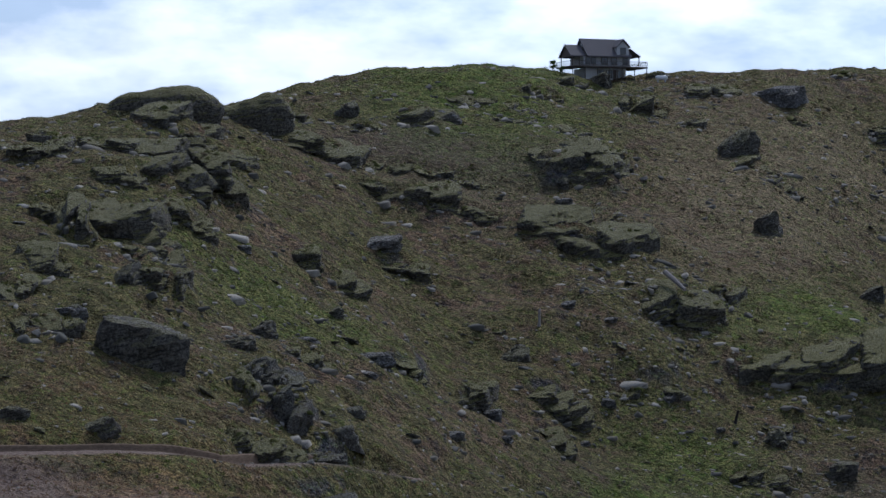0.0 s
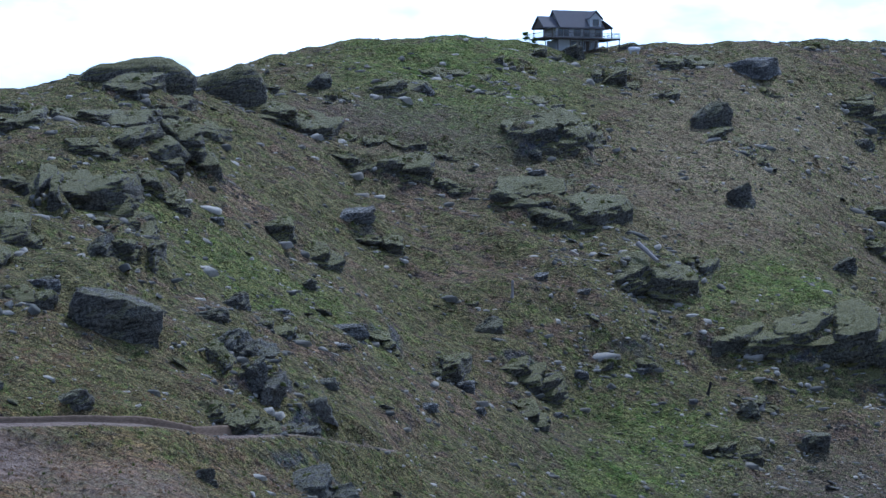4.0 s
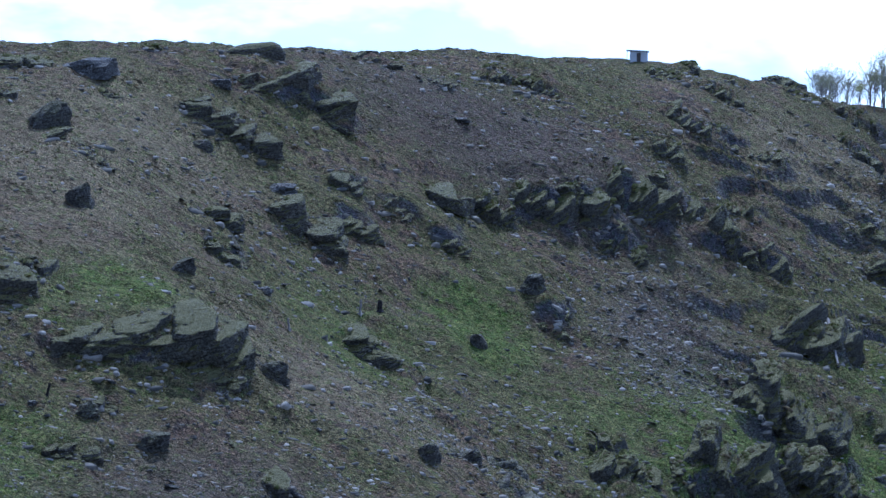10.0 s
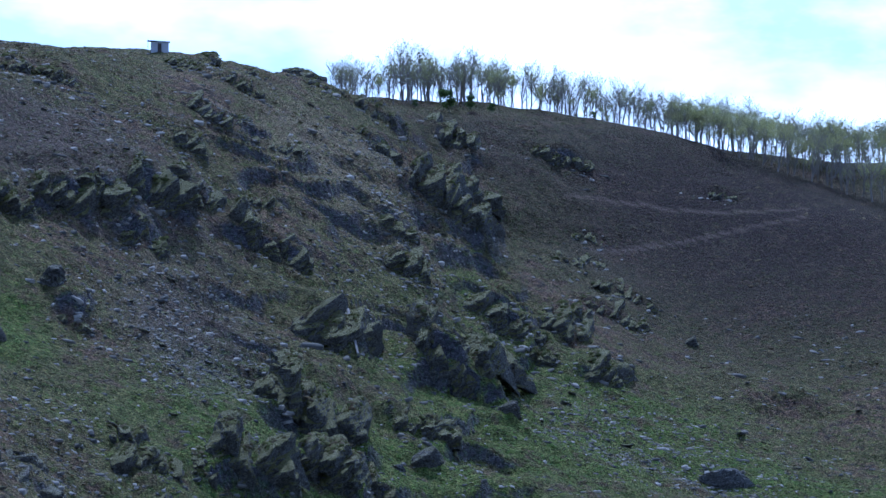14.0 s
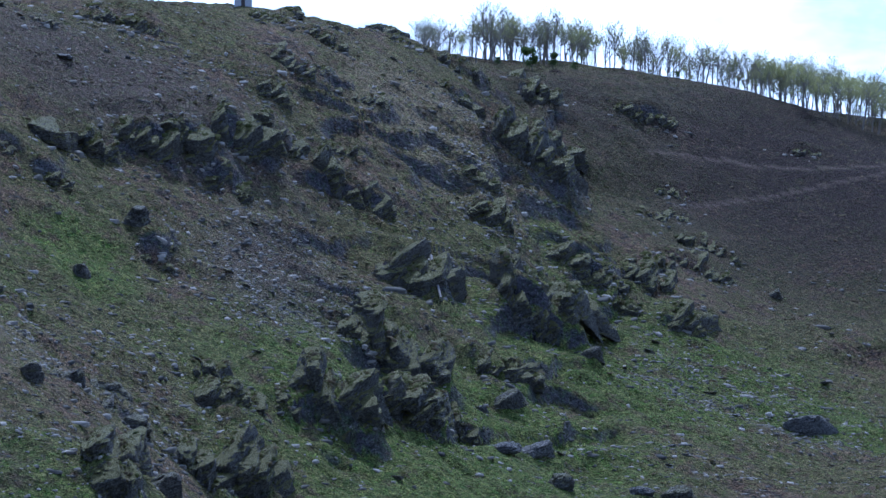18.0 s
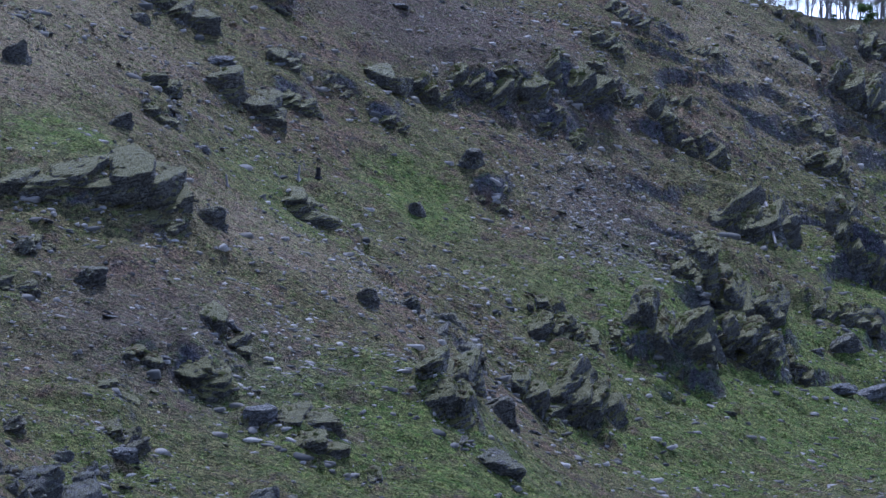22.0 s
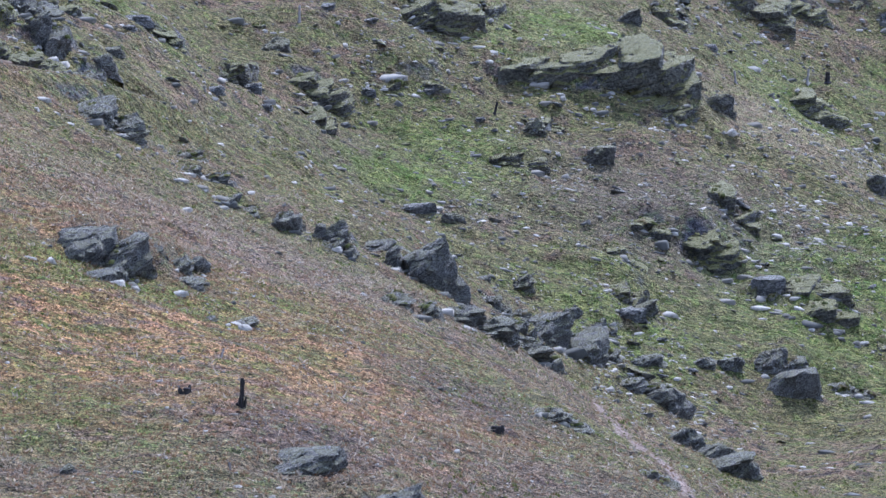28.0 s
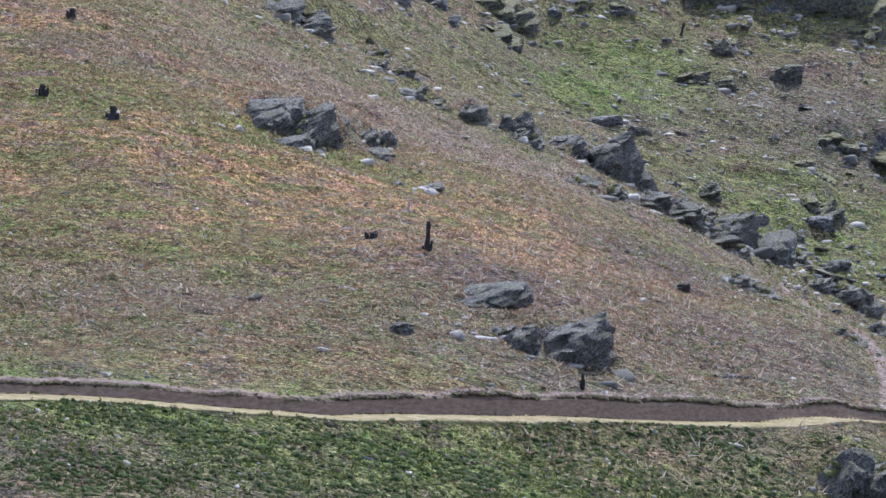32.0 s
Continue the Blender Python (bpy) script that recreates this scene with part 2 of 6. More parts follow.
    worn = node_math(n, l, "SUBTRACT", 1.0, node_math(n, l, "MULTIPLY", node_math(n, l, "MAXIMUM", node_attr(n, "bank"), node_attr(n, "lane")), 0.85))
    node_bump(n, l, b, node_math(n, l, "MULTIPLY", h, worn), 1.0, 2.6)
    return m


M_GROUND = make_ground()


# ---------------------------------------------------------------- lie of the land
Z0 = 60.0                        # height of the start of the flight over the world's zero
SECTIONS = []


def section(az, *rz):
    """A section through the hillside: distance and height (from the flight's start) along one bearing."""
    SECTIONS.append((az, rz))


section(-14, (80, -64.0), (117, -54.9), (127, -51.3), (131, -51.4), (146, -51.2), (156, -48.8), (200, -36.9), (230, -27.1), (285, -7.1), (330, 7.7), (385, 19.4), (447, 19.0), (585, 11.9))
section(-9, (80, -64.0), (120, -55.6), (130, -52.0), (134, -51.5), (142, -51.5), (151, -50.9), (204, -36.2), (230, -28.0), (290, -7.7), (345, 8.7), (400, 23.1), (430, 25.5), (506, 23.3), (585, 18.5))
section(-5, (80, -64.0), (122, -57.0), (132, -53.4), (137, -52.9), (162, -48.6), (210, -38.1), (269, -24.8), (325, -10.5), (380, 2.5), (430, 18.3), (481, 33.6), (569, 34.8), (653, 32.9))
section(-2.4, (80, -64.0), (126, -57.4), (136, -53.8), (140, -53.3), (165, -47.6), (187, -44.1), (258, -33.3), (300, -26.6), (350, -14.4), (395, 3.7), (439, 18.2), (481, 35.6), (569, 36.7), (653, 34.8))
section(0.6, (80, -64.0), (132, -57.9), (142, -54.3), (146, -53.8), (155, -51.8), (164, -50.1), (200, -44.4), (264, -37.2), (316, -34.0), (349, -21.8), (386, -0.4), (430, 12.1), (473, 24.8), (514, 36.0), (600, 37.9), (690, 36.5))
section(4, (80, -64.0), (141, -58.8), (151, -55.2), (155, -54.7), (214, -47.5), (250, -47.5), (296, -46.5), (345, -27.6), (424, 5.7), (464, 20.9), (506, 35.7), (600, 38.0), (709, 37.3))
section(6.5, (80, -64.0), (149, -59.3), (159, -55.7), (163, -55.2), (194, -51.2), (258, -56.5), (286, -51.5), (300, -48.3), (347, -29.9), (394, -11.1), (445, -1.0), (481, 12.8), (526, 36.6), (635, 39.6), (746, 40.9))
section(9, (110, -60.1), (200, -57.1), (262, -58.5), (293, -55.4), (320, -45.3), (376, -25.5), (439, -15.4), (478, 1.8), (514, 21.2), (550, 37.9), (653, 40.6), (764, 40.8))
section(12.5, (150, -60.6), (250, -57.7), (310, -53.9), (345, -39.3), (379, -36.6), (460, -20.9), (514, 1.6), (532, 13.8), (569, 29.0), (600, 41.1), (709, 43.9), (820, 43.4))
section(16, (200, -60.8), (330, -55.2), (385, -55.4), (403, -50.8), (439, -34.6), (496, -18.3), (546, 4.0), (569, 16.7), (607, 33.5), (644, 41.1), (746, 43.0), (856, 43.2))
section(19.5, (250, -61.0), (400, -61.0), (447, -47.5), (490, -36.3), (523, -26.4), (569, -6.2), (616, 15.7), (672, 34.6), (695, 31.5), (792, 34.2), (884, 35.6))
section(22.7, (300, -61.2), (420, -58.9), (460, -55.4), (523, -36.2), (552, -34.9), (600, -11.9), (653, -3.5), (709, 28.4), (746, 32.8), (838, 32.1), (921, 31.8))
section(26.6, (300, -61.2), (473, -58.1), (544, -47.6), (624, -27.6), (672, -6.9), (732, 24.7), (774, 22.1), (866, 23.0), (930, 22.4))
section(29.5, (300, -61.2), (506, -56.9), (548, -54.2), (625, -28.2), (690, 4.3), (746, 10.3), (783, 18.6), (866, 14.4), (930, 10.3))
section(34, (300, -61.2), (506, -56.5), (569, -51.7), (635, -28.5), (709, -7.4), (764, 4.5), (801, 19.0), (875, 6.9), (930, 2.0))

R_STEP, R_MAX = 1.0, 1000.0
R_AX = np.arange(0.0, R_MAX + 0.1, R_STEP)
AZ_AX = np.arange(-14.0, 34.01, 0.1)


def rounded(v, width):
    """A row smoothed over width samples, ends held."""
    k = np.exp(-0.5 * (np.arange(-3 * width, 3 * width + 1) / width) ** 2)
    pad = len(k) // 2
    return np.convolve(np.concatenate([np.full(pad, v[0]), v, np.full(pad, v[-1])]), k / k.sum(), "valid")


def land_table():
    rows = []
    for az, rz in SECTIONS:
        r, z = np.array(rz, float).T
        rows.append(rounded(np.interp(R_AX, np.r_[0, r], np.r_[-61, z]), 8))
    rows, a = np.array(rows), np.array([s[0] for s in SECTIONS], float)
    table = np.stack([np.interp(AZ_AX, a, rows[:, j]) for j in range(len(R_AX))], 1)
    return np.stack([rounded(table[:, j], 8) for j in range(len(R_AX))], 1)


ROCKS = []


def rock(kind, x, y, z, w, d, h):
    """Notes an outcrop or boulder: its front foot (x, y, z), width, depth and height; the turf swells round it."""
    ROCKS.append((kind, x, y, z, w, d, h))


rock("dome", -63.2, 393.5, 81.1, 17.4, 13.1, 5.0)
rock("dome", -52.8, 415.8, 80.3, 12.7, 9.5, 6.1)
rock("crag", -59.0, 382.7, 77.9, 8.9, 6.7, 4.2)
rock("ledge", -54.5, 379.4, 75.3, 11.2, 6.1, 3.0)
rock("crag", -59.1, 352.0, 71.5, 8.9, 6.7, 3.7)
rock("crag", -53.6, 342.9, 67.8, 7.9, 6.0, 4.3)
rock("crag", -49.6, 352.0, 67.6, 6.3, 4.7, 5.2)
rock("crag", -59.3, 335.3, 67.7, 5.7, 4.3, 3.0)
rock("crag", -55.4, 317.8, 62.4, 10.1, 7.6, 5.0)
rock("ledge", -51.4, 313.9, 60.2, 7.3, 4.0, 2.5)
rock("crag", -48.2, 304.3, 56.8, 5.8, 4.3, 4.2)
rock("boulder", -52.0, 302.2, 57.4, 4.0, 3.0, 2.0)
rock("crag", -50.5, 331.8, 64.1, 6.3, 4.7, 3.1)
rock("crag", -59.9, 313.4, 62.1, 4.0, 3.0, 5.3)
rock("ledge", -68.1, 354.4, 73.3, 4.5, 2.5, 2.1)
rock("boulder", -55.3, 287.8, 53.9, 2.7, 2.0, 1.8)
rock("boulder", -46.7, 279.6, 49.8, 9.1, 6.9, 5.2)
rock("crag", -34.6, 279.5, 44.0, 3.5, 2.6, 3.6)
rock("crag", -31.5, 283.3, 43.0, 4.8, 3.6, 4.3)
rock("ledge", -34.6, 289.2, 46.2, 7.3, 4.0, 2.7)
rock("ledge", -33.3, 270.9, 41.3, 8.5, 4.7, 1.8)
rock("ledge", -27.3, 278.0, 39.4, 4.1, 2.2, 1.5)
rock("boulder", -47.3, 258.8, 43.5, 3.3, 2.5, 1.3)
rock("boulder", -26.1, 286.2, 40.2, 2.8, 2.1, 2.0)
rock("boulder", -33.3, 249.8, 36.6, 2.1, 1.6, 1.3)
rock("moss", -24.6, 262.7, 34.7, 7.7, 5.8, 2.5)
rock("crag", -41.7, 413.7, 75.8, 10.0, 7.5, 4.2)
rock("boulder", -39.6, 443.3, 82.7, 3.3, 2.5, 2.6)
rock("ledge", -36.6, 435.6, 80.2, 5.1, 2.8, 1.6)
rock("ledge", -47.8, 433.9, 81.8, 6.6, 3.6, 1.8)
rock("crag", -28.4, 442.7, 81.2, 7.4, 5.5, 4.2)
rock("pale", -24.4, 448.9, 82.9, 3.7, 2.8, 2.4)
rock("ledge", -21.5, 462.8, 87.7, 7.5, 4.1, 2.1)
rock("ledge", -34.9, 460.9, 87.8, 3.9, 2.1, 1.0)
rock("ledge", -9.1, 471.7, 88.4, 7.9, 4.3, 1.8)
rock("ledge", -12.8, 462.2, 86.0, 6.7, 3.7, 1.3)
rock("ledge", -13.6, 456.3, 84.0, 7.6, 4.2, 1.3)
rock("ledge", -24.6, 402.8, 67.8, 19.3, 10.6, 4.6)
rock("ledge", -25.4, 416.6, 72.5, 19.1, 10.5, 1.7)
rock("crag", -2.0, 424.4, 71.3, 11.9, 8.9, 8.1)
rock("ledge", -3.1, 453.6, 80.7, 6.1, 3.3, 1.9)
rock("crag", 5.1, 434.4, 73.3, 3.3, 2.4, 3.1)
rock("boulder", -4.7, 423.9, 71.4, 2.3, 1.7, 2.1)
rock("pale", -4.6, 414.5, 68.6, 2.6, 1.9, 1.7)
rock("crag", -1.1, 393.6, 61.6, 14.3, 10.8, 7.2)
rock("ledge", -4.4, 489.6, 91.6, 7.6, 4.2, 2.0)
rock("boulder", 1.2, 493.1, 91.3, 3.7, 2.8, 2.3)
rock("crag", 8.6, 475.8, 85.8, 9.1, 6.8, 3.2)
rock("ledge", 11.7, 482.7, 87.5, 6.4, 3.5, 1.6)
rock("crag", 16.8, 469.2, 83.3, 4.3, 3.2, 2.0)
rock("boulder", 24.7, 454.6, 77.8, 7.4, 5.5, 4.6)
rock("crag", 27.6, 447.0, 74.3, 8.6, 6.4, 2.8)
rock("crag", 21.4, 487.3, 89.0, 7.1, 5.3, 2.8)
rock("pale", 32.6, 487.7, 88.3, 11.2, 8.4, 3.3)
rock("ledge", 47.7, 520.2, 94.9, 4.6, 2.5, 1.3)
rock("ledge", 35.5, 479.2, 84.1, 5.0, 2.8, 1.2)
rock("ledge", 31.5, 443.3, 71.7, 5.6, 3.1, 1.3)
rock("boulder", 27.1, 418.7, 63.8, 3.5, 2.6, 3.3)
rock("crag", 11.9, 377.8, 51.6, 10.6, 8.0, 6.0)
rock("bluff", 28.1, 369.1, 42.5, 15.4, 12.3, 5.4)
rock("bluff", 38.7, 368.5, 39.8, 16.6, 13.3, 8.5)
rock("moss", -34.5, 346.4, 57.4, 8.1, 6.1, 4.2)
rock("pale", -28.9, 377.0, 61.1, 5.0, 3.8, 2.2)
rock("crag", -25.6, 374.2, 59.0, 6.6, 4.9, 2.7)
rock("pale", -25.9, 320.3, 46.9, 4.8, 3.6, 2.5)
rock("moss", -22.5, 328.5, 46.3, 4.3, 3.2, 2.7)
rock("moss", -32.3, 307.2, 48.4, 5.9, 4.4, 1.7)
rock("boulder", -37.5, 307.7, 51.7, 2.7, 2.0, 1.5)
rock("pale", -33.3, 314.2, 50.5, 2.8, 2.1, 1.3)
rock("boulder", -39.5, 298.4, 51.0, 2.6, 2.0, 1.0)
rock("boulder", -31.6, 334.5, 53.3, 2.0, 1.5, 1.3)
rock("pale", -43.6, 337.8, 61.4, 1.8, 1.4, 1.1)
rock("crag", -14.7, 334.8, 42.5, 5.0, 3.8, 3.1)
rock("pale", -12.4, 333.8, 41.0, 2.5, 1.9, 2.0)
rock("crag", -4.9, 347.6, 41.4, 8.0, 6.0, 4.0)
rock("pale", 2.0, 354.1, 42.1, 1.9, 1.4, 1.8)
rock("pale", -2.0, 350.1, 41.3, 2.2, 1.6, 1.3)
rock("crag", 5.0, 357.6, 42.8, 6.3, 4.7, 2.2)
rock("crag", -4.4, 335.8, 37.2, 3.9, 2.9, 1.8)
rock("pale", -0.9, 343.9, 38.5, 1.6, 1.2, 1.0)
rock("crag", 43.0, 365.9, 37.7, 4.3, 3.2, 2.5)
rock("boulder", 23.8, 355.1, 37.1, 2.4, 1.8, 1.6)
rock("ledge", 20.8, 343.9, 32.9, 7.6, 4.2, 2.7)
rock("ledge", -14.5, 361.7, 50.5, 4.7, 2.6, 1.1)
rock("pale", -3.3, 372.5, 52.6, 2.0, 1.5, 1.2)
rock("pale", 2.5, 370.5, 50.4, 2.0, 1.5, 0.9)
rock("pale", -25.5, 310.7, 44.7, 1.7, 1.3, 0.8)
rock("pale", -26.1, 296.9, 42.4, 2.4, 1.8, 1.2)
rock("pale", -15.8, 311.9, 38.3, 2.3, 1.8, 1.2)
rock("pale", -10.4, 327.2, 38.1, 1.5, 1.1, 0.8)
rock("pale", 16.7, 355.1, 38.7, 1.5, 1.1, 0.7)
rock("pale", 10.2, 358.0, 41.9, 1.9, 1.5, 0.7)
rock("crag", 77.2, 508.7, 82.2, 15.0, 11.3, 9.4)
rock("crag", 66.5, 509.0, 86.1, 7.9, 5.9, 5.6)
rock("dome", 67.2, 523.2, 92.5, 11.4, 8.6, 3.3)
rock("pale", 58.1, 504.0, 86.2, 4.9, 3.6, 1.9)
rock("crag", 53.9, 487.2, 78.8, 10.6, 8.0, 5.7)
rock("crag", 60.3, 485.5, 75.1, 9.8, 7.3, 4.7)
rock("boulder", 52.3, 477.9, 74.8, 3.4, 2.6, 2.0)
rock("moss", 49.8, 441.7, 60.0, 6.7, 5.0, 3.3)
rock("moss", 50.4, 431.6, 56.1, 6.0, 4.5, 3.8)
rock("crag", 67.7, 458.5, 57.9, 10.8, 8.1, 6.4)
rock("moss", 77.7, 469.1, 58.8, 7.5, 5.6, 6.1)
rock("pale", 65.7, 470.4, 64.8, 4.9, 3.7, 2.4)
rock("crag", 78.8, 481.6, 65.5, 6.3, 4.7, 3.7)
rock("crag", 99.2, 493.1, 63.0, 7.5, 5.7, 4.8)
rock("crag", 87.7, 482.6, 62.1, 7.4, 5.5, 3.3)
rock("cliff", 109.7, 502.1, 63.7, 10.2, 7.6, 6.2)
rock("cliff", 119.9, 506.0, 62.6, 11.4, 8.5, 8.9)
rock("cliff", 130.2, 509.1, 61.6, 11.5, 8.6, 9.6)
rock("cliff", 141.7, 516.4, 62.0, 12.5, 9.4, 9.6)
rock("moss", 151.7, 526.6, 64.3, 9.6, 7.2, 7.1)
rock("crag", 167.0, 563.4, 81.1, 11.3, 8.4, 5.6)
rock("crag", 156.1, 545.9, 75.0, 6.2, 4.6, 4.7)
rock("crag", 176.9, 566.7, 78.9, 8.9, 6.7, 3.7)
rock("crag", 133.2, 563.2, 89.8, 8.7, 6.5, 4.1)
rock("crag", 125.1, 563.9, 91.7, 8.4, 6.3, 3.1)
rock("crag", 109.9, 549.3, 89.6, 7.2, 5.4, 2.3)
rock("crag", 96.6, 554.1, 94.9, 9.6, 7.2, 2.6)
rock("pale", 109.9, 531.8, 82.0, 3.6, 2.7, 1.1)
rock("ledge", 124.3, 569.1, 93.9, 4.9, 2.7, 1.7)
rock("moss", 71.3, 418.0, 40.4, 10.3, 7.7, 4.6)
rock("boulder", 94.9, 445.6, 40.5, 2.5, 1.9, 2.5)
rock("boulder", 50.7, 373.4, 38.0, 4.4, 3.3, 2.7)
rock("crag", 42.7, 365.9, 37.8, 4.8, 3.6, 2.5)
rock("moss", 96.6, 477.8, 55.4, 5.5, 4.1, 3.2)
rock("crag", 135.3, 505.2, 57.5, 8.9, 6.7, 5.2)
rock("moss", 113.1, 464.1, 43.0, 4.2, 3.1, 4.4)
rock("boulder", 110.3, 469.5, 46.2, 4.0, 3.0, 4.0)
rock("boulder", 41.7, 406.8, 53.6, 2.9, 2.2, 2.4)
rock("pale", 54.8, 416.3, 49.0, 3.0, 2.2, 1.6)
rock("boulder", 23.6, 354.5, 37.0, 3.3, 2.4, 1.6)
rock("boulder", 31.8, 347.5, 32.4, 3.8, 2.8, 2.5)
rock("ledge", 171.6, 601.4, 96.2, 8.3, 4.6, 2.9)
rock("crag", 181.8, 615.6, 97.6, 5.6, 4.2, 3.2)
rock("ledge", 193.9, 616.8, 94.6, 7.0, 3.9, 2.7)
rock("pale", 31.6, 489.1, 89.0, 10.2, 7.7, 2.5)
rock("ledge", 47.5, 518.2, 94.4, 4.3, 2.4, 1.3)
rock("ledge", 214.6, 627.0, 92.3, 9.7, 5.3, 2.5)
rock("crag", 280.8, 635.5, 75.6, 15.9, 11.9, 5.2)
rock("crag", 319.0, 620.2, 66.4, 9.0, 6.8, 3.1)
rock("ledge", 273.8, 602.7, 55.9, 8.5, 4.7, 3.3)
rock("boulder", 277.5, 553.7, 32.9, 3.6, 2.7, 1.8)
rock("pale", 244.0, 473.4, 9.4, 9.1, 6.9, 5.8)
rock("moss", 267.9, 571.0, 42.0, 14.5, 10.8, 4.7)
rock("ledge", 269.8, 590.7, 50.2, 6.8, 3.7, 2.7)
rock("crag", 249.4, 630.7, 78.7, 12.7, 9.5, 7.1)
rock("crag", 227.2, 623.3, 85.9, 13.8, 10.4, 5.5)
rock("moss", 166.2, 520.6, 54.3, 17.1, 12.8, 10.0)
rock("cliff", 224.5, 569.3, 58.5, 18.5, 13.9, 11.5)
rock("moss", 204.1, 550.8, 56.9, 9.1, 6.8, 6.4)
rock("cliff", 169.0, 489.5, 35.0, 11.9, 8.9, 10.8)
rock("cliff", 193.9, 488.5, 27.2, 16.4, 12.3, 13.1)
rock("cliff", 206.0, 500.9, 26.9, 7.9, 5.9, 11.8)
rock("cliff", 128.8, 412.2, 16.5, 12.6, 9.5, 11.7)
rock("cliff", 151.9, 446.7, 22.3, 14.8, 11.1, 12.8)
rock("cliff", 146.3, 424.3, 15.1, 11.2, 8.4, 10.3)
rock("moss", 120.4, 412.3, 19.7, 5.7, 4.3, 6.5)
rock("crag", 158.2, 436.6, 15.7, 8.1, 6.1, 4.1)
rock("moss", 146.2, 448.2, 25.2, 9.8, 7.4, 6.1)
rock("cliff", 105.6, 379.7, 10.0, 8.2, 6.2, 9.7)
rock("cliff", 74.0, 326.6, 14.9, 6.4, 4.8, 6.4)
rock("boulder", 86.2, 351.1, 15.5, 4.5, 3.4, 3.8)
rock("crag", 97.1, 375.1, 13.9, 7.5, 5.6, 5.0)
rock("crag", 107.0, 403.6, 20.6, 5.6, 4.2, 4.9)
rock("crag", 107.1, 412.7, 25.0, 6.4, 4.8, 3.2)
rock("moss", 259.0, 556.6, 38.5, 14.7, 11.0, 5.3)
rock("ledge", 260.8, 585.5, 49.7, 6.9, 3.8, 2.7)
rock("crag", 224.7, 529.1, 35.0, 10.1, 7.5, 5.5)
rock("crag", 237.4, 517.1, 25.8, 8.8, 6.6, 6.9)
rock("crag", 236.7, 534.3, 35.1, 11.2, 8.4, 6.1)
rock("boulder", 201.5, 478.6, 21.7, 4.1, 3.1, 2.4)
rock("pale", 172.5, 436.1, 11.1, 7.1, 5.3, 2.9)
rock("crag", 174.8, 462.9, 21.4, 9.5, 7.1, 4.7)
rock("crag", 180.9, 460.9, 19.1, 5.4, 4.0, 4.8)
rock("pale", 185.1, 418.8, 4.0, 3.6, 2.7, 2.9)
rock("boulder", 168.3, 414.0, 5.3, 3.4, 2.5, 2.8)
rock("boulder", 190.9, 417.2, 3.4, 5.0, 3.7, 2.5)
rock("pale", 163.2, 427.9, 10.8, 5.9, 4.4, 1.5)
rock("pale", 167.6, 449.8, 18.0, 2.2, 1.7, 1.6)
rock("moss", 110.6, 461.4, 42.5, 6.1, 4.6, 4.5)
rock("crag", 168.7, 537.9, 64.7, 5.9, 4.4, 2.8)
rock("slab", 76.5, 320.2, 11.3, 6.2, 4.3, 2.3)
rock("moss", 43.6, 326.3, 20.7, 7.7, 5.8, 6.9)
rock("pale", 49.2, 318.7, 16.1, 4.8, 3.6, 2.8)
rock("moss", 54.6, 313.6, 12.9, 6.4, 4.8, 2.7)
rock("pale", 47.4, 288.2, 5.4, 5.6, 4.2, 4.6)
rock("slab", 6.1, 256.5, 19.7, 5.6, 3.9, 3.3)
rock("crag", 4.8, 231.4, 17.9, 4.0, 3.0, 2.1)
rock("slab", -1.5, 252.3, 22.8, 3.3, 2.3, 3.8)
rock("crag", -6.0, 255.8, 24.7, 2.8, 2.1, 2.2)
rock("ledge", 20.9, 275.9, 12.3, 7.5, 4.1, 2.7)
rock("boulder", 25.9, 290.0, 12.0, 2.6, 1.9, 2.1)
rock("pale", 31.2, 300.2, 13.4, 2.9, 2.2, 1.9)
rock("pale", 23.9, 296.9, 14.3, 2.2, 1.7, 1.6)
rock("pale", 31.7, 288.3, 9.9, 2.8, 2.1, 1.5)
rock("boulder", 71.0, 367.1, 27.6, 3.6, 2.7, 2.0)
rock("slab", 77.8, 375.0, 26.6, 2.6, 1.8, 1.3)
rock("slab", 85.4, 383.5, 25.1, 3.8, 2.6, 1.6)
rock("slab", 86.2, 374.5, 21.7, 5.9, 4.1, 2.4)
rock("crag", 35.9, 328.4, 23.7, 4.8, 3.6, 2.3)
rock("crag", 17.2, 267.2, 13.8, 2.2, 1.7, 2.6)
rock("crag", -18.3, 208.1, 21.6, 7.4, 5.5, 3.7)
rock("pale", -18.2, 204.1, 20.8, 3.7, 2.8, 1.8)
rock("moss", -14.7, 212.9, 21.5, 3.6, 2.7, 2.0)
rock("boulder", -12.2, 215.5, 21.2, 2.1, 1.6, 1.3)
rock("pale", -12.7, 210.0, 20.5, 2.7, 2.0, 0.8)
rock("crag", -15.8, 270.6, 31.3, 3.2, 2.4, 1.4)
rock("crag", -14.2, 260.7, 29.0, 4.0, 3.0, 1.7)
rock("crag", -11.1, 254.5, 26.6, 3.7, 2.8, 1.4)
rock("boulder", -6.0, 252.2, 24.3, 2.6, 2.0, 1.3)
rock("crag", -1.4, 250.3, 22.5, 3.8, 2.8, 2.0)
rock("pale", -2.7, 161.8, 10.5, 5.2, 3.9, 1.3)
rock("crag", -2.0, 156.2, 9.1, 2.7, 2.1, 1.0)
rock("slab", 1.8, 154.2, 7.7, 5.8, 4.1, 2.8)
rock("boulder", -7.8, 152.1, 9.4, 1.3, 1.0, 0.7)
rock("boulder", -16.5, 157.5, 11.0, 1.1, 1.0, 0.5)
rock("slab", -9.1, 201.2, 18.2, 3.5, 2.5, 0.8)
rock("ledge", 15.6, 201.7, 10.5, 4.0, 2.2, 1.3)
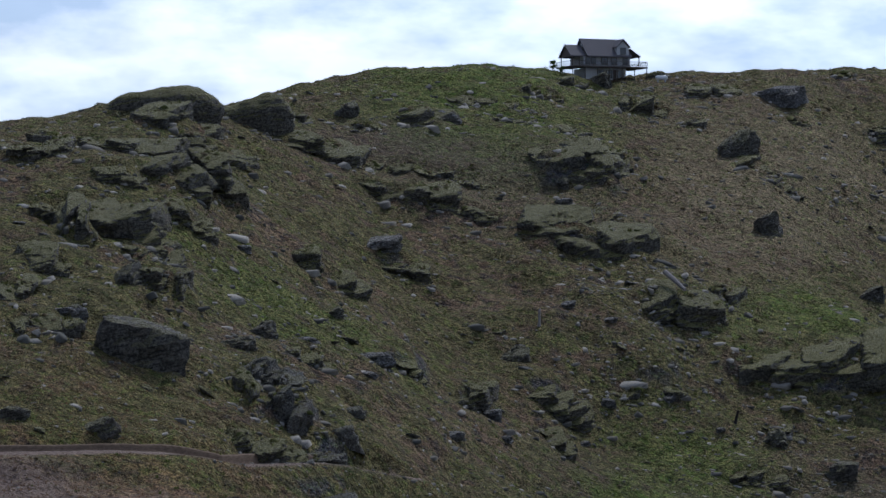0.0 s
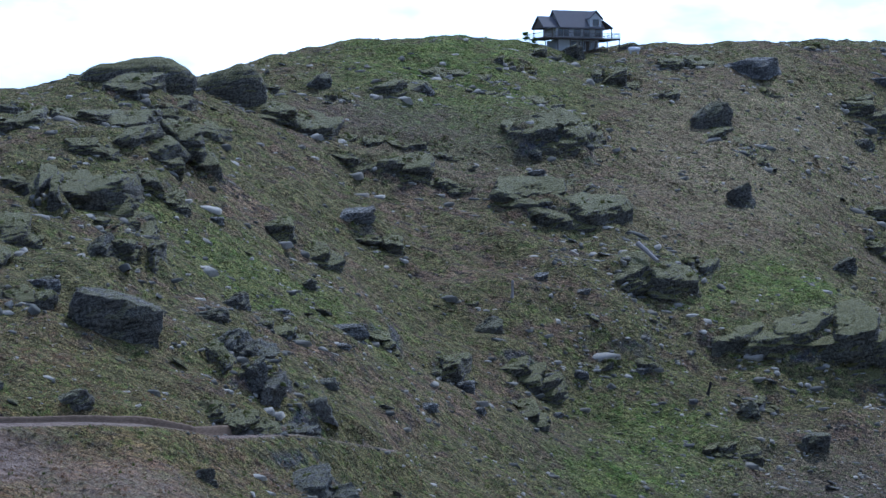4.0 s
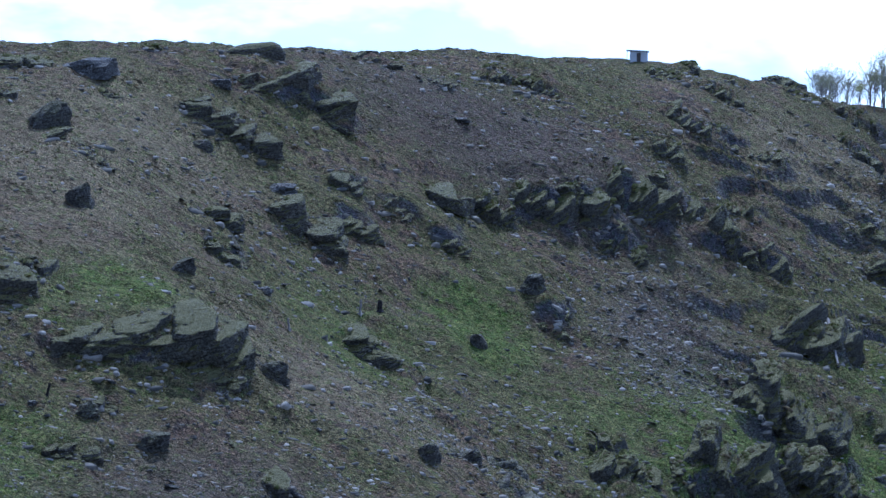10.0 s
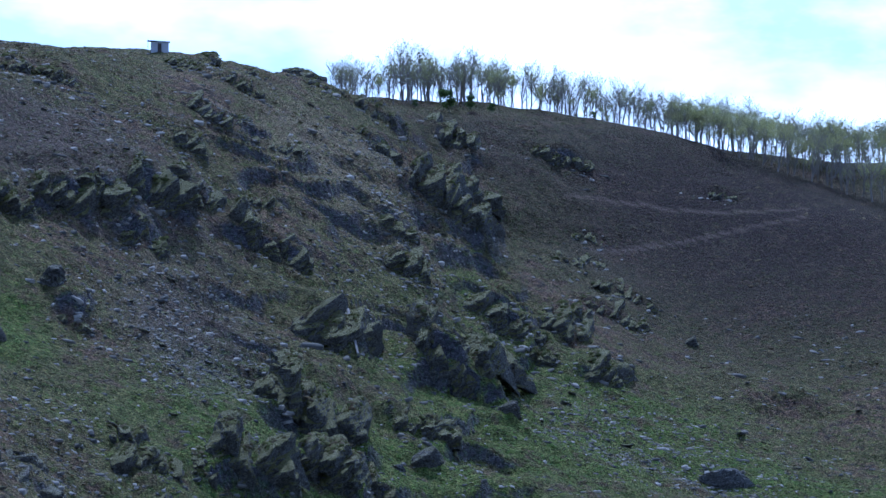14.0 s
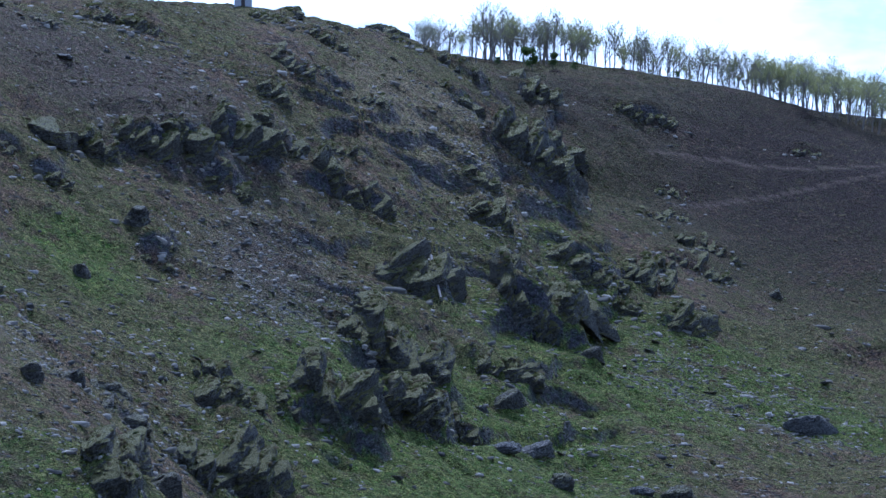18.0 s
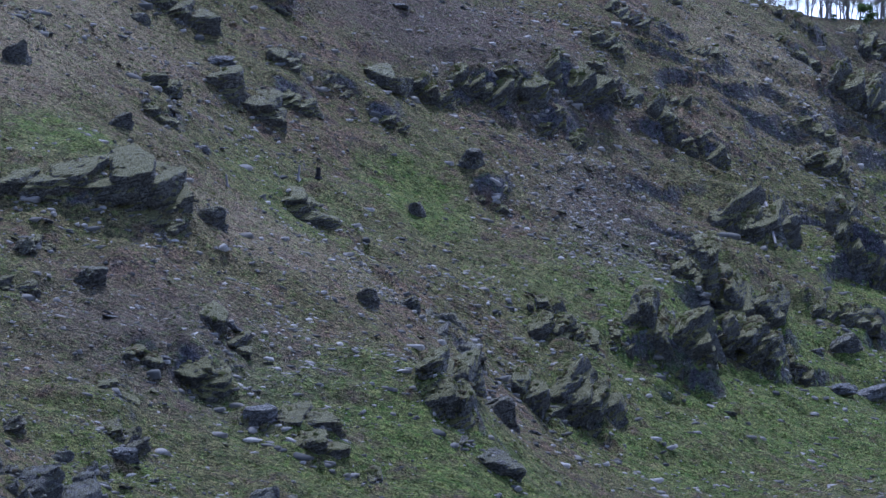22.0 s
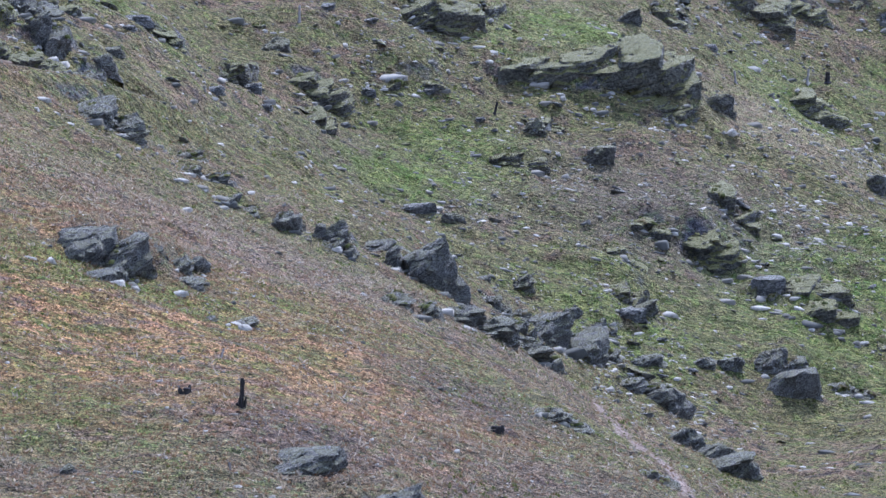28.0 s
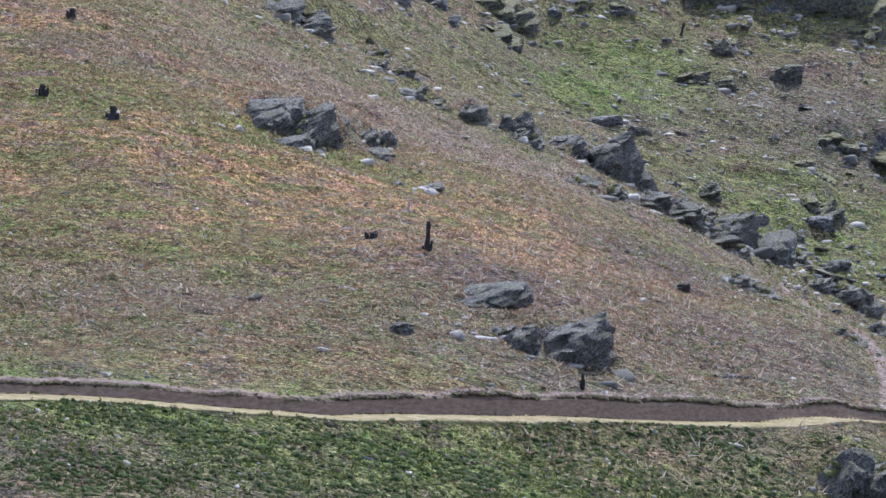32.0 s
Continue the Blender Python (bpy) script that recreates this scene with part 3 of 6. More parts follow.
rock("crag", 16.5, 145.2, 1.3, 5.1, 3.8, 2.8)
rock("pale", 31.0, 287.7, 9.9, 3.6, 2.7, 1.2)
rock("pale", 31.5, 272.4, 6.5, 2.5, 1.9, 1.7)
rock("crag", 16.7, 245.8, 12.6, 4.2, 3.2, 2.2)
rock("crag", 27.5, 296.1, 13.0, 2.8, 2.1, 2.2)
rock("moss", -23.5, 261.3, 34.0, 6.1, 4.6, 2.0)
rock("ledge", 21.0, 188.5, 7.6, 2.4, 1.3, 0.9)
rock("pale", 31.0, 300.8, 13.6, 2.8, 2.1, 1.5)
rock("crag", 3.8, 235.4, 18.7, 2.3, 1.7, 1.0)
rock("crag", 8.3, 260.3, 18.8, 2.2, 1.6, 1.1)
rock("pale", 13.8, 291.1, 17.9, 2.4, 1.8, 1.0)
rock("boulder", 11.7, 316.6, 24.6, 2.6, 2.0, 1.2)
rock("pale", 6.0, 312.2, 25.5, 2.9, 2.1, 1.3)
rock("crag", 18.0, 272.7, 13.7, 3.4, 2.6, 1.7)
rock("moss", 21.9, 279.4, 12.2, 4.1, 3.1, 2.1)
rock("crag", 25.6, 280.0, 10.5, 3.5, 2.6, 1.8)
rock("crag", 29.0, 274.0, 7.9, 4.6, 3.4, 2.3)
rock("boulder", 31.5, 271.0, 6.3, 4.0, 3.0, 2.3)
rock("boulder", 31.7, 257.7, 4.2, 3.0, 2.3, 1.8)
rock("pale", 34.0, 254.8, 3.2, 3.8, 2.8, 2.0)
rock("boulder", 32.7, 230.2, 3.5, 3.9, 2.9, 1.9)
rock("crag", 47.4, 295.7, 7.6, 5.6, 4.2, 3.7)
rock("pale", 37.6, 291.7, 8.9, 3.1, 2.3, 1.5)
rock("boulder", 32.7, 303.6, 14.2, 3.2, 2.4, 1.5)
rock("crag", 48.1, 316.8, 15.6, 4.0, 3.0, 2.4)
rock("crag", 46.9, 336.8, 24.2, 5.7, 4.2, 3.5)
rock("crag", 14.9, 279.0, 16.1, 2.9, 2.2, 1.7)
rock("moss", 31.5, 316.5, 19.7, 4.0, 3.0, 1.7)
rock("pale", 7.7, 318.0, 26.3, 3.3, 2.5, 1.7)
rock("crag", 55.3, 316.0, 13.7, 4.0, 3.0, 2.0)
rock("moss", 54.1, 294.5, 6.5, 4.4, 3.3, 1.9)
rock("ledge", 2.0, 411.5, 66.9, 6.0, 3.3, 2.1)
rock("crag", 18.1, 390.6, 55.2, 4.9, 3.7, 2.4)
rock("boulder", -10.2, 355.7, 46.7, 4.4, 3.3, 1.8)
rock("crag", 8.4, 359.1, 42.8, 5.2, 3.9, 2.2)
rock("crag", 25.6, 358.5, 38.4, 4.5, 3.4, 1.9)
rock("ledge", 10.9, 238.3, 15.5, 5.5, 3.0, 2.0)
rock("pale", 41.1, 293.8, 8.3, 3.7, 2.8, 1.9)
rock("crag", 31.2, 306.2, 15.6, 4.5, 3.4, 1.9)
rock("boulder", 18.8, 301.3, 17.3, 3.8, 2.8, 1.6)
rock("crag", 3.4, 261.6, 21.6, 4.4, 3.3, 1.9)
rock("crag", 54.7, 318.1, 14.6, 6.1, 4.5, 2.7)
rock("ledge", 59.2, 309.3, 10.5, 3.9, 2.2, 1.6)
rock("crag", 201.5, 536.9, 48.9, 10.7, 8.1, 6.0)
rock("crag", 225.2, 571.1, 59.1, 16.6, 12.5, 7.7)
rock("crag", 242.5, 603.9, 65.1, 12.2, 9.1, 6.8)
rock("crag", 220.0, 531.7, 38.1, 10.8, 8.1, 6.0)
rock("crag", 241.5, 542.1, 37.8, 9.9, 7.4, 4.9)
rock("moss", 226.7, 523.3, 31.1, 7.1, 5.3, 4.8)
rock("ledge", 185.4, 564.3, 73.6, 7.4, 4.1, 3.7)
rock("ledge", 217.9, 599.4, 78.1, 10.6, 5.8, 3.5)
rock("boulder", 174.2, 452.7, 17.5, 6.1, 4.6, 3.0)
rock("crag", 148.1, 429.6, 16.6, 8.5, 6.4, 4.7)
rock("moss", 111.7, 407.6, 20.6, 6.2, 4.6, 3.2)
rock("crag", 74.9, 332.2, 16.9, 5.7, 4.3, 4.3)
rock("crag", -3.1, 490.0, 91.5, 8.2, 6.1, 2.5)
rock("boulder", 1.8, 494.5, 91.6, 3.9, 2.9, 2.5)
rock("dome", 11.6, 513.0, 95.0, 4.6, 3.0, 1.9)
rock("ledge", 15.1, 511.6, 95.0, 2.6, 1.4, 0.7)
rock("crag", 184.4, 596.9, 90.8, 9.1, 6.8, 3.9)
rock("crag", 212.3, 635.5, 95.2, 8.4, 6.3, 3.1)
rock("crag", -71.4, 343.4, 71.1, 9.1, 6.9, 3.1)
rock("ledge", -70.0, 354.4, 73.5, 6.8, 3.7, 1.7)
rock("crag", -64.9, 323.9, 65.7, 6.2, 4.6, 2.8)
rock("crag", -60.9, 300.8, 58.6, 6.1, 4.6, 3.3)
rock("crag", -61.9, 286.8, 54.6, 3.7, 2.8, 2.9)
rock("pale", -55.6, 287.0, 53.8, 3.7, 2.7, 1.7)
rock("crag", -57.1, 280.6, 52.1, 6.9, 5.1, 2.3)
rock("boulder", -55.3, 258.7, 44.6, 2.8, 2.1, 1.4)
rock("boulder", -38.7, 299.8, 50.9, 3.1, 2.4, 1.6)
rock("boulder", -37.3, 310.6, 52.2, 2.6, 2.0, 2.0)


def lattice(ix, iy, seed):
    h = (ix.astype(np.int64) * 374761393 + iy.astype(np.int64) * 668265263 + seed * 974634773) & 0x7FFFFFFF
    h = ((h ^ (h >> 13)) * 1274126177) & 0x7FFFFFFF
    return ((h ^ (h >> 16)) & 0xFFFF) / 65535.0 - 0.5


def relief(x, y, size, seed):
    """Smooth value noise, -0.5 to 0.5, with bumps of about that size."""
    u, v = x / size, y / size
    iu, iv = np.floor(u), np.floor(v)
    fu, fv = u - iu, v - iv
    fu, fv = fu * fu * (3 - 2 * fu), fv * fv * (3 - 2 * fv)
    a, b = lattice(iu, iv, seed), lattice(iu + 1, iv, seed)
    c, d = lattice(iu, iv + 1, seed), lattice(iu + 1, iv + 1, seed)
    return (a * (1 - fu) + b * fu) * (1 - fv) + (c * (1 - fu) + d * fu) * fv


def step01(v, a, b):
    t = np.clip((v - a) / (b - a), 0, 1)
    return t * t * (3 - 2 * t)


def swell(table):
    """Lifts the land behind each outcrop: a steep ragged front where the rock breaks out, a turfed back that runs out into the slope. Also how rocky each place is."""
    A, R = np.meshgrid(AZ_AX, R_AX, indexing="ij")
    X, Y = np.sin(np.radians(A)) * R, np.cos(np.radians(A)) * R
    lift, rocky = np.zeros(table.shape), np.zeros(table.shape)
    for kind, x, y, z, w, d, h in ROCKS:
        if w > 2.0 and kind not in ("boulder", "pale"):
            az, r = math.degrees(math.atan2(x, y)), math.hypot(x, y)
            sub = np.ix_(np.abs(AZ_AX - az) < math.degrees(0.9 * w / r) + 0.3, np.abs(R_AX - r) < 3.5 * h + 8)
            px, py = X[sub], Y[sub]
            u = np.radians(A[sub] - az) * r / (0.56 * w) + 0.5 * relief(px, py, 2.6, 61)
            v = R[sub] - r + 2.6 * relief(px, py, 3.7, 62) + 1.2 * relief(px, py, 1.7, 64) + 0.5 * h * np.minimum(u * u, 2.0) - 2.2
            lens = np.exp(-np.abs(u) ** 3.2)
            tall = h * {"cliff": 0.6, "bluff": 0.6, "ledge": 0.45, "dome": 0.25}.get(kind, 0.52) * (1 + 0.5 * relief(px, py, 4.1, 63))
            front = 0.6 * step01(v, 0.0, 1.3) + 0.4 * step01(v, 1.6 + 0.1 * h, 2.8 + 0.1 * h)
            lift[sub] = np.maximum(lift[sub], tall * lens * front * np.exp(-np.clip(v - 2.5, 0, None) / (1.3 * h + 1.5)))
            rocky[sub] = np.maximum(rocky[sub], np.clip(1.6 * lens, 0, 1) * step01(v, -2.0, 0.0) * (1 - step01(v, 3.0 + 0.5 * h, 5.0 + 0.9 * h)))
    return table + lift, rocky


LAND, ROCKY = swell(land_table())


def smooth_land(x, y):
    """The height of the land without its small relief; past the sections it swings round behind the valley."""
    az, r = np.degrees(np.arctan2(x, y)), np.hypot(x, y)
    over = np.clip((az - 34) / (346 - 34), 0, 1) + np.where(az < -14, np.clip((az + 360 - 34) / (346 - 34), 0, 1), 0)
    over = over * over * (3 - 2 * over)
    fa = np.clip((az + 14) / 0.1, 0, len(AZ_AX) - 1.001)
    fr = np.clip(r / R_STEP, 0, len(R_AX) - 1.001)
    ia, ir = fa.astype(int), fr.astype(int)
    ga, gr = fa - ia, fr - ir
    inside = (LAND[ia, ir] * (1 - ga) + LAND[ia + 1, ir] * ga) * (1 - gr) + (LAND[ia, ir + 1] * (1 - ga) + LAND[ia + 1, ir + 1] * ga) * gr
    last, first = LAND[-1], LAND[0]
    back = (last[ir] * (1 - over) + first[ir] * over) * (1 - gr) + (last[ir + 1] * (1 - over) + first[ir + 1] * over) * gr
    z = np.where((az > 34) | (az < -14), back, inside)
    return z - np.clip(r - R_MAX, 0, None) * 0.012 + Z0


def polar(az, r):
    return math.sin(radians(az)) * r, math.cos(radians(az)) * r


ROAD = [polar(*p) for p in ((-30, 135), (-20, 130), (-14, 129), (-11.3, 131), (-7, 133), (-4.2, 135), (-0.6, 141), (2, 147), (4.2, 153.5), (6.2, 160), (7.6, 165), (9.5, 169), (12, 172))]
TRAILS = [[polar(*p) for p in line] for line in (((24.0, 677), (24.7, 684), (25.7, 688), (27.3, 690), (29, 694)), ((24.5, 657), (25.3, 665), (26.0, 671), (27.3, 680), (29, 688)))]
FOOTPATH = [polar(*p) for p in ((7.5, 164), (7.4, 176), (7.1, 190), (6.5, 200), (5.9, 212), (5.2, 233))]
TRACK = [polar(*p) for p in ((-24, 254), (-16, 256), (-12.4, 257), (-11, 258), (-9.3, 260), (-7.5, 265), (-5.8, 277), (-4.0, 289))]


def along(x, y, line):
    """How far points lie from a line (positive on its uphill side, its left), and the place on it."""
    best, side, fx, fy = np.full(x.shape, 1e9), np.zeros(x.shape), np.zeros(x.shape), np.zeros(x.shape)
    for (ax, ay), (bx, by) in zip(line, line[1:]):
        dx, dy = bx - ax, by - ay
        t = np.clip(((x - ax) * dx + (y - ay) * dy) / (dx * dx + dy * dy), 0, 1)
        px, py = ax + t * dx, ay + t * dy
        d = np.hypot(x - px, y - py)
        near = d < best
        best = np.where(near, d, best)
        side = np.where(near, np.sign(dx * (y - ay) - dy * (x - ax)), side)
        fx, fy = np.where(near, px, fx), np.where(near, py, fy)
    return best * side, fx, fy


def benches(x, y, z, az, r):
    """Broken ground: beds of rock come out as short steep steps with turfed ledges between them. The height to add, and how strongly."""
    up = z - Z0
    edge = az + 2.5 * relief(x, y, 45, 105) + 0.9 * relief(x, y, 14, 106)
    wild = step01(edge, 16.2, 17.8) * (1 - step01(edge, 22.6, 24.0)) * step01(up, -54, -47) * (1 - step01(up, 16, 28))
    hold = wild * np.clip(0.4 + 2.0 * relief(x, y, 19, 101), 0, 0.55)
    high = 6.0
    s = (up + 0.22 * x + 9.0 * relief(x, y, 24, 107) + 6.0 * relief(x, y, 11, 103) + 2.4 * relief(x, y, 4.3, 104)) / high
    f = s - np.floor(s)
    return hold * high * (step01(f, 0.6, 0.92) - f + 0.1), hold


def ground(x, y):
    """The height of the ground at points (arrays)."""
    x, y = np.atleast_1d(np.asarray(x, float)), np.atleast_1d(np.asarray(y, float))
    r = np.hypot(x, y)
    z = smooth_land(x, y)
    rough = step01(r, 100, 160) * (1 - step01(r, 900, 1100)) * (1 - 0.75 * step01(np.degrees(np.arctan2(x, y)), 23.5, 26.5) * step01(z - Z0, -40, -25))
    far, below = step01(r, 230, 330), 1 - 0.75 * step01(z - Z0, 8, 24)
    az = np.degrees(np.arctan2(x, y))
    craggy = far * below * step01(az, 8, 13) * (1 - step01(az, 22, 26)) * step01(z - Z0, -50, -42)
    bench, hold = benches(x, y, z, az, r)
    z = z + bench
    z = z + craggy * 0.5 * (5.0 * (0.3 - np.abs(relief(x, y, 27, 81)) * 2) + 3.2 * (0.3 - np.abs(relief(x, y, 12, 82)) * 2))
    z = z + rough * ((1.6 + 1.6 * below) * relief(x, y, 23, 3) * step01(r, 200, 330) + (1.2 + 0.9 * far * below) * relief(x, y, 9, 4) + 0.8 * far * below * relief(x, y, 5.3, 8) + 0.16 * (1 - step01(r, 240, 300)) * relief(x, y, 0.75, 7) + (0.45 + 0.4 * step01(r, 220, 300)) * relief(x, y, 3.1, 5) + (0.32 + 0.23 * step01(r, 220, 300)) * relief(x, y, 1.4, 6))
    for line, half, cut, fill in ((ROAD, 1.25, 1.85, 4.0), (TRACK, 1.9, 4.2, 6.0)):
        lo, hi = (118, 275) if line is ROAD else (240, 300)
        sel = (r > lo) & (r < hi) & (y > 0)
        if sel.any():
            d, px, py = along(x[sel], y[sel], line)
            flat = smooth_land(px, py) - (0.28 if line is ROAD else 0.12) + 0.06 * relief(x[sel], y[sel], 1.3, 9)
            w = np.where(d > 0, 1 - step01(d, half, cut), 1 - step01(-d, half, fill))
            z[sel] = z[sel] * (1 - w) + flat * w
    return z


def foot(x, y):
    return float(ground(x, y)[0])


# patches of the ground's cover: kind, bearing, distance, half-width across and along, strength
COVER = []


def cover(kind, az, r, across, deep, amount=1.0):
    COVER.append((kind, *polar(az, r), across, deep, amount, radians(az)))


def cover_at(kind, x, y):
    out = np.zeros(x.shape)
    for k, cx, cy, across, deep, amount, a in COVER:
        if k == kind:
            u, v = (x - cx) * math.cos(a) - (y - cy) * math.sin(a), (x - cx) * math.sin(a) + (y - cy) * math.cos(a)
            out = np.maximum(out, amount * np.exp(-((u / across) ** 2 + (v / deep) ** 2) ** 1.5))
    return out


cover("straw", -6, 190, 26, 45)
cover("straw", -1, 180, 16, 26)
cover("straw", -10, 215, 16, 50)
cover("green", -6, 130, 40, 8, 0.9)
cover("litter", -4, 124, 40, 9, 0.55)
cover("green", -2.5, 490, 22, 60)
cover("green", 12.0, 465, 9, 15, 1.8)
cover("green", 20, 440, 40, 35, 1.6)
cover("green", 20.5, 475, 30, 22, 1.6)
cover("green", 25, 560, 40, 20)
cover("green", 12, 325, 26, 26, 1.0)
cover("green", 2.0, 345, 10, 14, 0.8)
cover("green", 9.5, 430, 12, 22, 0.7)
cover("green", 3.2, 385, 9, 12, 0.6)
cover("green", 5.5, 300, 12, 16, 0.7)
cover("green", 17.5, 400, 22, 22, 1.0)
cover("green", 29, 540, 40, 14, 1.6)
cover("green", 22, 590, 8, 20, 0.7)
cover("green", -9, 240, 14, 5, 0.7)
cover("green", -4.5, 205, 10, 4, 0.8)
cover("bare", -2, 235, 30, 12, 0.8)
cover("soil", -12.6, 250, 11, 5, 1.0)
cover("soil", -9.5, 246, 9, 6, 0.6)
cover("bare", 3, 175, 16, 16, 0.4)
cover("bare", -8, 160, 22, 7, 0.3)
cover("bare", 6.5, 345, 20, 14, 0.35)
cover("bare", -2, 420, 22, 25, 0.4)
cover("bare", 12, 545, 40, 20, 0.35)
cover("bare", 0, 160, 14, 12, 0.4)
cover("bare", 16, 500, 14, 35, 0.4)
cover("litter", 2.4, 198, 7, 8, 0.9)
cover("litter", 4.0, 172, 13, 13, 0.65)
cover("litter", 0.3, 152, 14, 7, 0.5)
cover("litter", -8, 158, 9, 5, 0.6)
cover("litter", -5, 151, 22, 6, 0.35)
cover("litter", -4.5, 217, 6, 8, 0.7)
cover("litter", -9, 222, 8, 5, 0.5)
cover("hay", 3.2, 440, 17, 50, 0.95)
cover("hay", 5.0, 470, 20, 30, 0.8)
cover("hay", 8.5, 390, 24, 22, 0.6)
cover("hay", 19.0, 610, 18, 30, 0.8)
cover("litter", 12.5, 545, 34, 24, 0.9)
cover("litter", -3.0, 432, 18, 15, 0.85)
cover("litter", 7.6, 335, 22, 17, 0.9)
cover("litter", 16.2, 490, 13, 30, 0.85)
cover("litter", 1.5, 330, 14, 14, 0.6)
cover("litter", -1.0, 168, 7, 9, 0.9)
cover("litter", 1.5, 149, 9, 4, 0.8)
cover("green", 1.2, 330, 9, 8, 1.2)
cover("green", 4.6, 395, 10, 9, 1.3)
cover("green", -6.5, 330, 16, 16, 0.7)
cover("green", 23.2, 522, 30, 28, 1.4)
cover("green", 25.6, 556, 30, 22, 1.2)
cover("green", 21.5, 478, 24, 26, 1.3)
cover("brown", 28, 690, 75, 75, 1.0)
cover("brown", 22.5, 690, 26, 30, 0.8)


def build_ground():
    az = np.r_[np.arange(-13.6, 33.0, 0.095), np.arange(33.5, 60, 2.5), np.arange(60, 310, 10), np.arange(310, 346, 2.5)]
    r = np.r_[[0.01, 30, 60, 85, 105], np.arange(118, 126, 0.5), np.arange(126, 172, 0.27), np.arange(172, 300, 0.62), np.arange(300, 600, 0.95), np.arange(600, 880, 1.6),
              [890, 905, 930, 970, 1050, 1200, 1500, 2000, 3000, 4600]]
    na, nr = len(az), len(r)
    A, R = np.meshgrid(np.radians(az), r, indexing="ij")
    x, y = (np.sin(A) * R).ravel(), (np.cos(A) * R).ravel()
    z = ground(x, y)
    i, j = np.meshgrid(np.arange(na), np.arange(nr - 1), indexing="ij")
    a, b = i * nr + j, ((i + 1) % na) * nr + j
    faces = np.stack([a, b, b + 1, a + 1], -1).reshape(-1, 4)
    me = bpy.data.meshes.new("ground")
    me.vertices.add(len(x))
    me.vertices.foreach_set("co", np.stack([x, y, z], 1).ravel())
    me.loops.add(faces.size)
    me.loops.foreach_set("vertex_index", faces[:, ::-1].ravel())
    me.polygons.add(len(faces))
    me.polygons.foreach_set("loop_start", np.arange(0, faces.size, 4))
    me.polygons.foreach_set("loop_total", np.full(len(faces), 4))
    me.polygons.foreach_set("use_smooth", np.ones(len(faces), bool))
    me.update(calc_edges=True)
    for kind in ("soil", "hay", "straw", "green", "bare", "brown", "litter"):
        me.attributes.new(kind, "FLOAT", "POINT").data.foreach_set("value", cover_at(kind, x, y).astype(np.float32))
    dirt, lane, bank = np.zeros(len(x)), np.zeros(len(x)), np.zeros(len(x))
    for line, half in ((ROAD, 1.6), (TRACK, 2.6), (FOOTPATH, 0.95), (TRAILS[0], 1.0), (TRAILS[1], 1.0)):
        near, last = (115, 300) if line not in TRAILS else (450, 780)
        sel = (np.hypot(x, y) > near) & (np.hypot(x, y) < last) & (y > 0)
        d, _, _ = along(x[sel], y[sel], line)
        worn = 0.35 if line in TRAILS else 1.0
        into = lane if line is ROAD else dirt
        into[sel] = np.maximum(into[sel], worn * np.where(d > 0, 1 - step01(d, half - 0.3, half - 0.1), 1 - step01(-d, half - 0.6 + (1.1 if line is ROAD else 0.0), half + (1.1 if line is ROAD else 0.0))))
        if line is ROAD:
            bank[sel] = np.maximum(bank[sel], step01(d, half - 0.4, half - 0.2) * (1 - step01(d, half + 0.5, half + 0.9)))
    fa, fr = np.clip((np.degrees(np.arctan2(x, y)) + 14) / 0.1, 0, len(AZ_AX) - 1).astype(int), np.clip(np.hypot(x, y) / R_STEP, 0, len(R_AX) - 1).astype(int)
    hold = benches(x, y, smooth_land(x, y), np.degrees(np.arctan2(x, y)), np.hypot(x, y))[1]
    me.attributes.new("rocky", "FLOAT", "POINT").data.foreach_set("value", np.maximum(ROCKY[fa, fr], np.clip(hold * 1.6, 0, 1)).astype(np.float32))
    me.attributes.new("bank", "FLOAT", "POINT").data.foreach_set("value", bank.astype(np.float32))
    me.attributes.new("lane", "FLOAT", "POINT").data.foreach_set("value", lane.astype(np.float32))
    me.attributes.new("dirt", "FLOAT", "POINT").data.foreach_set("value", dirt.astype(np.float32))
    me.materials.append(M_GROUND)
    return tagged(new("ground", me), "steep hillside of dry brown and green turf", "hillside", kind="structure")


build_ground()


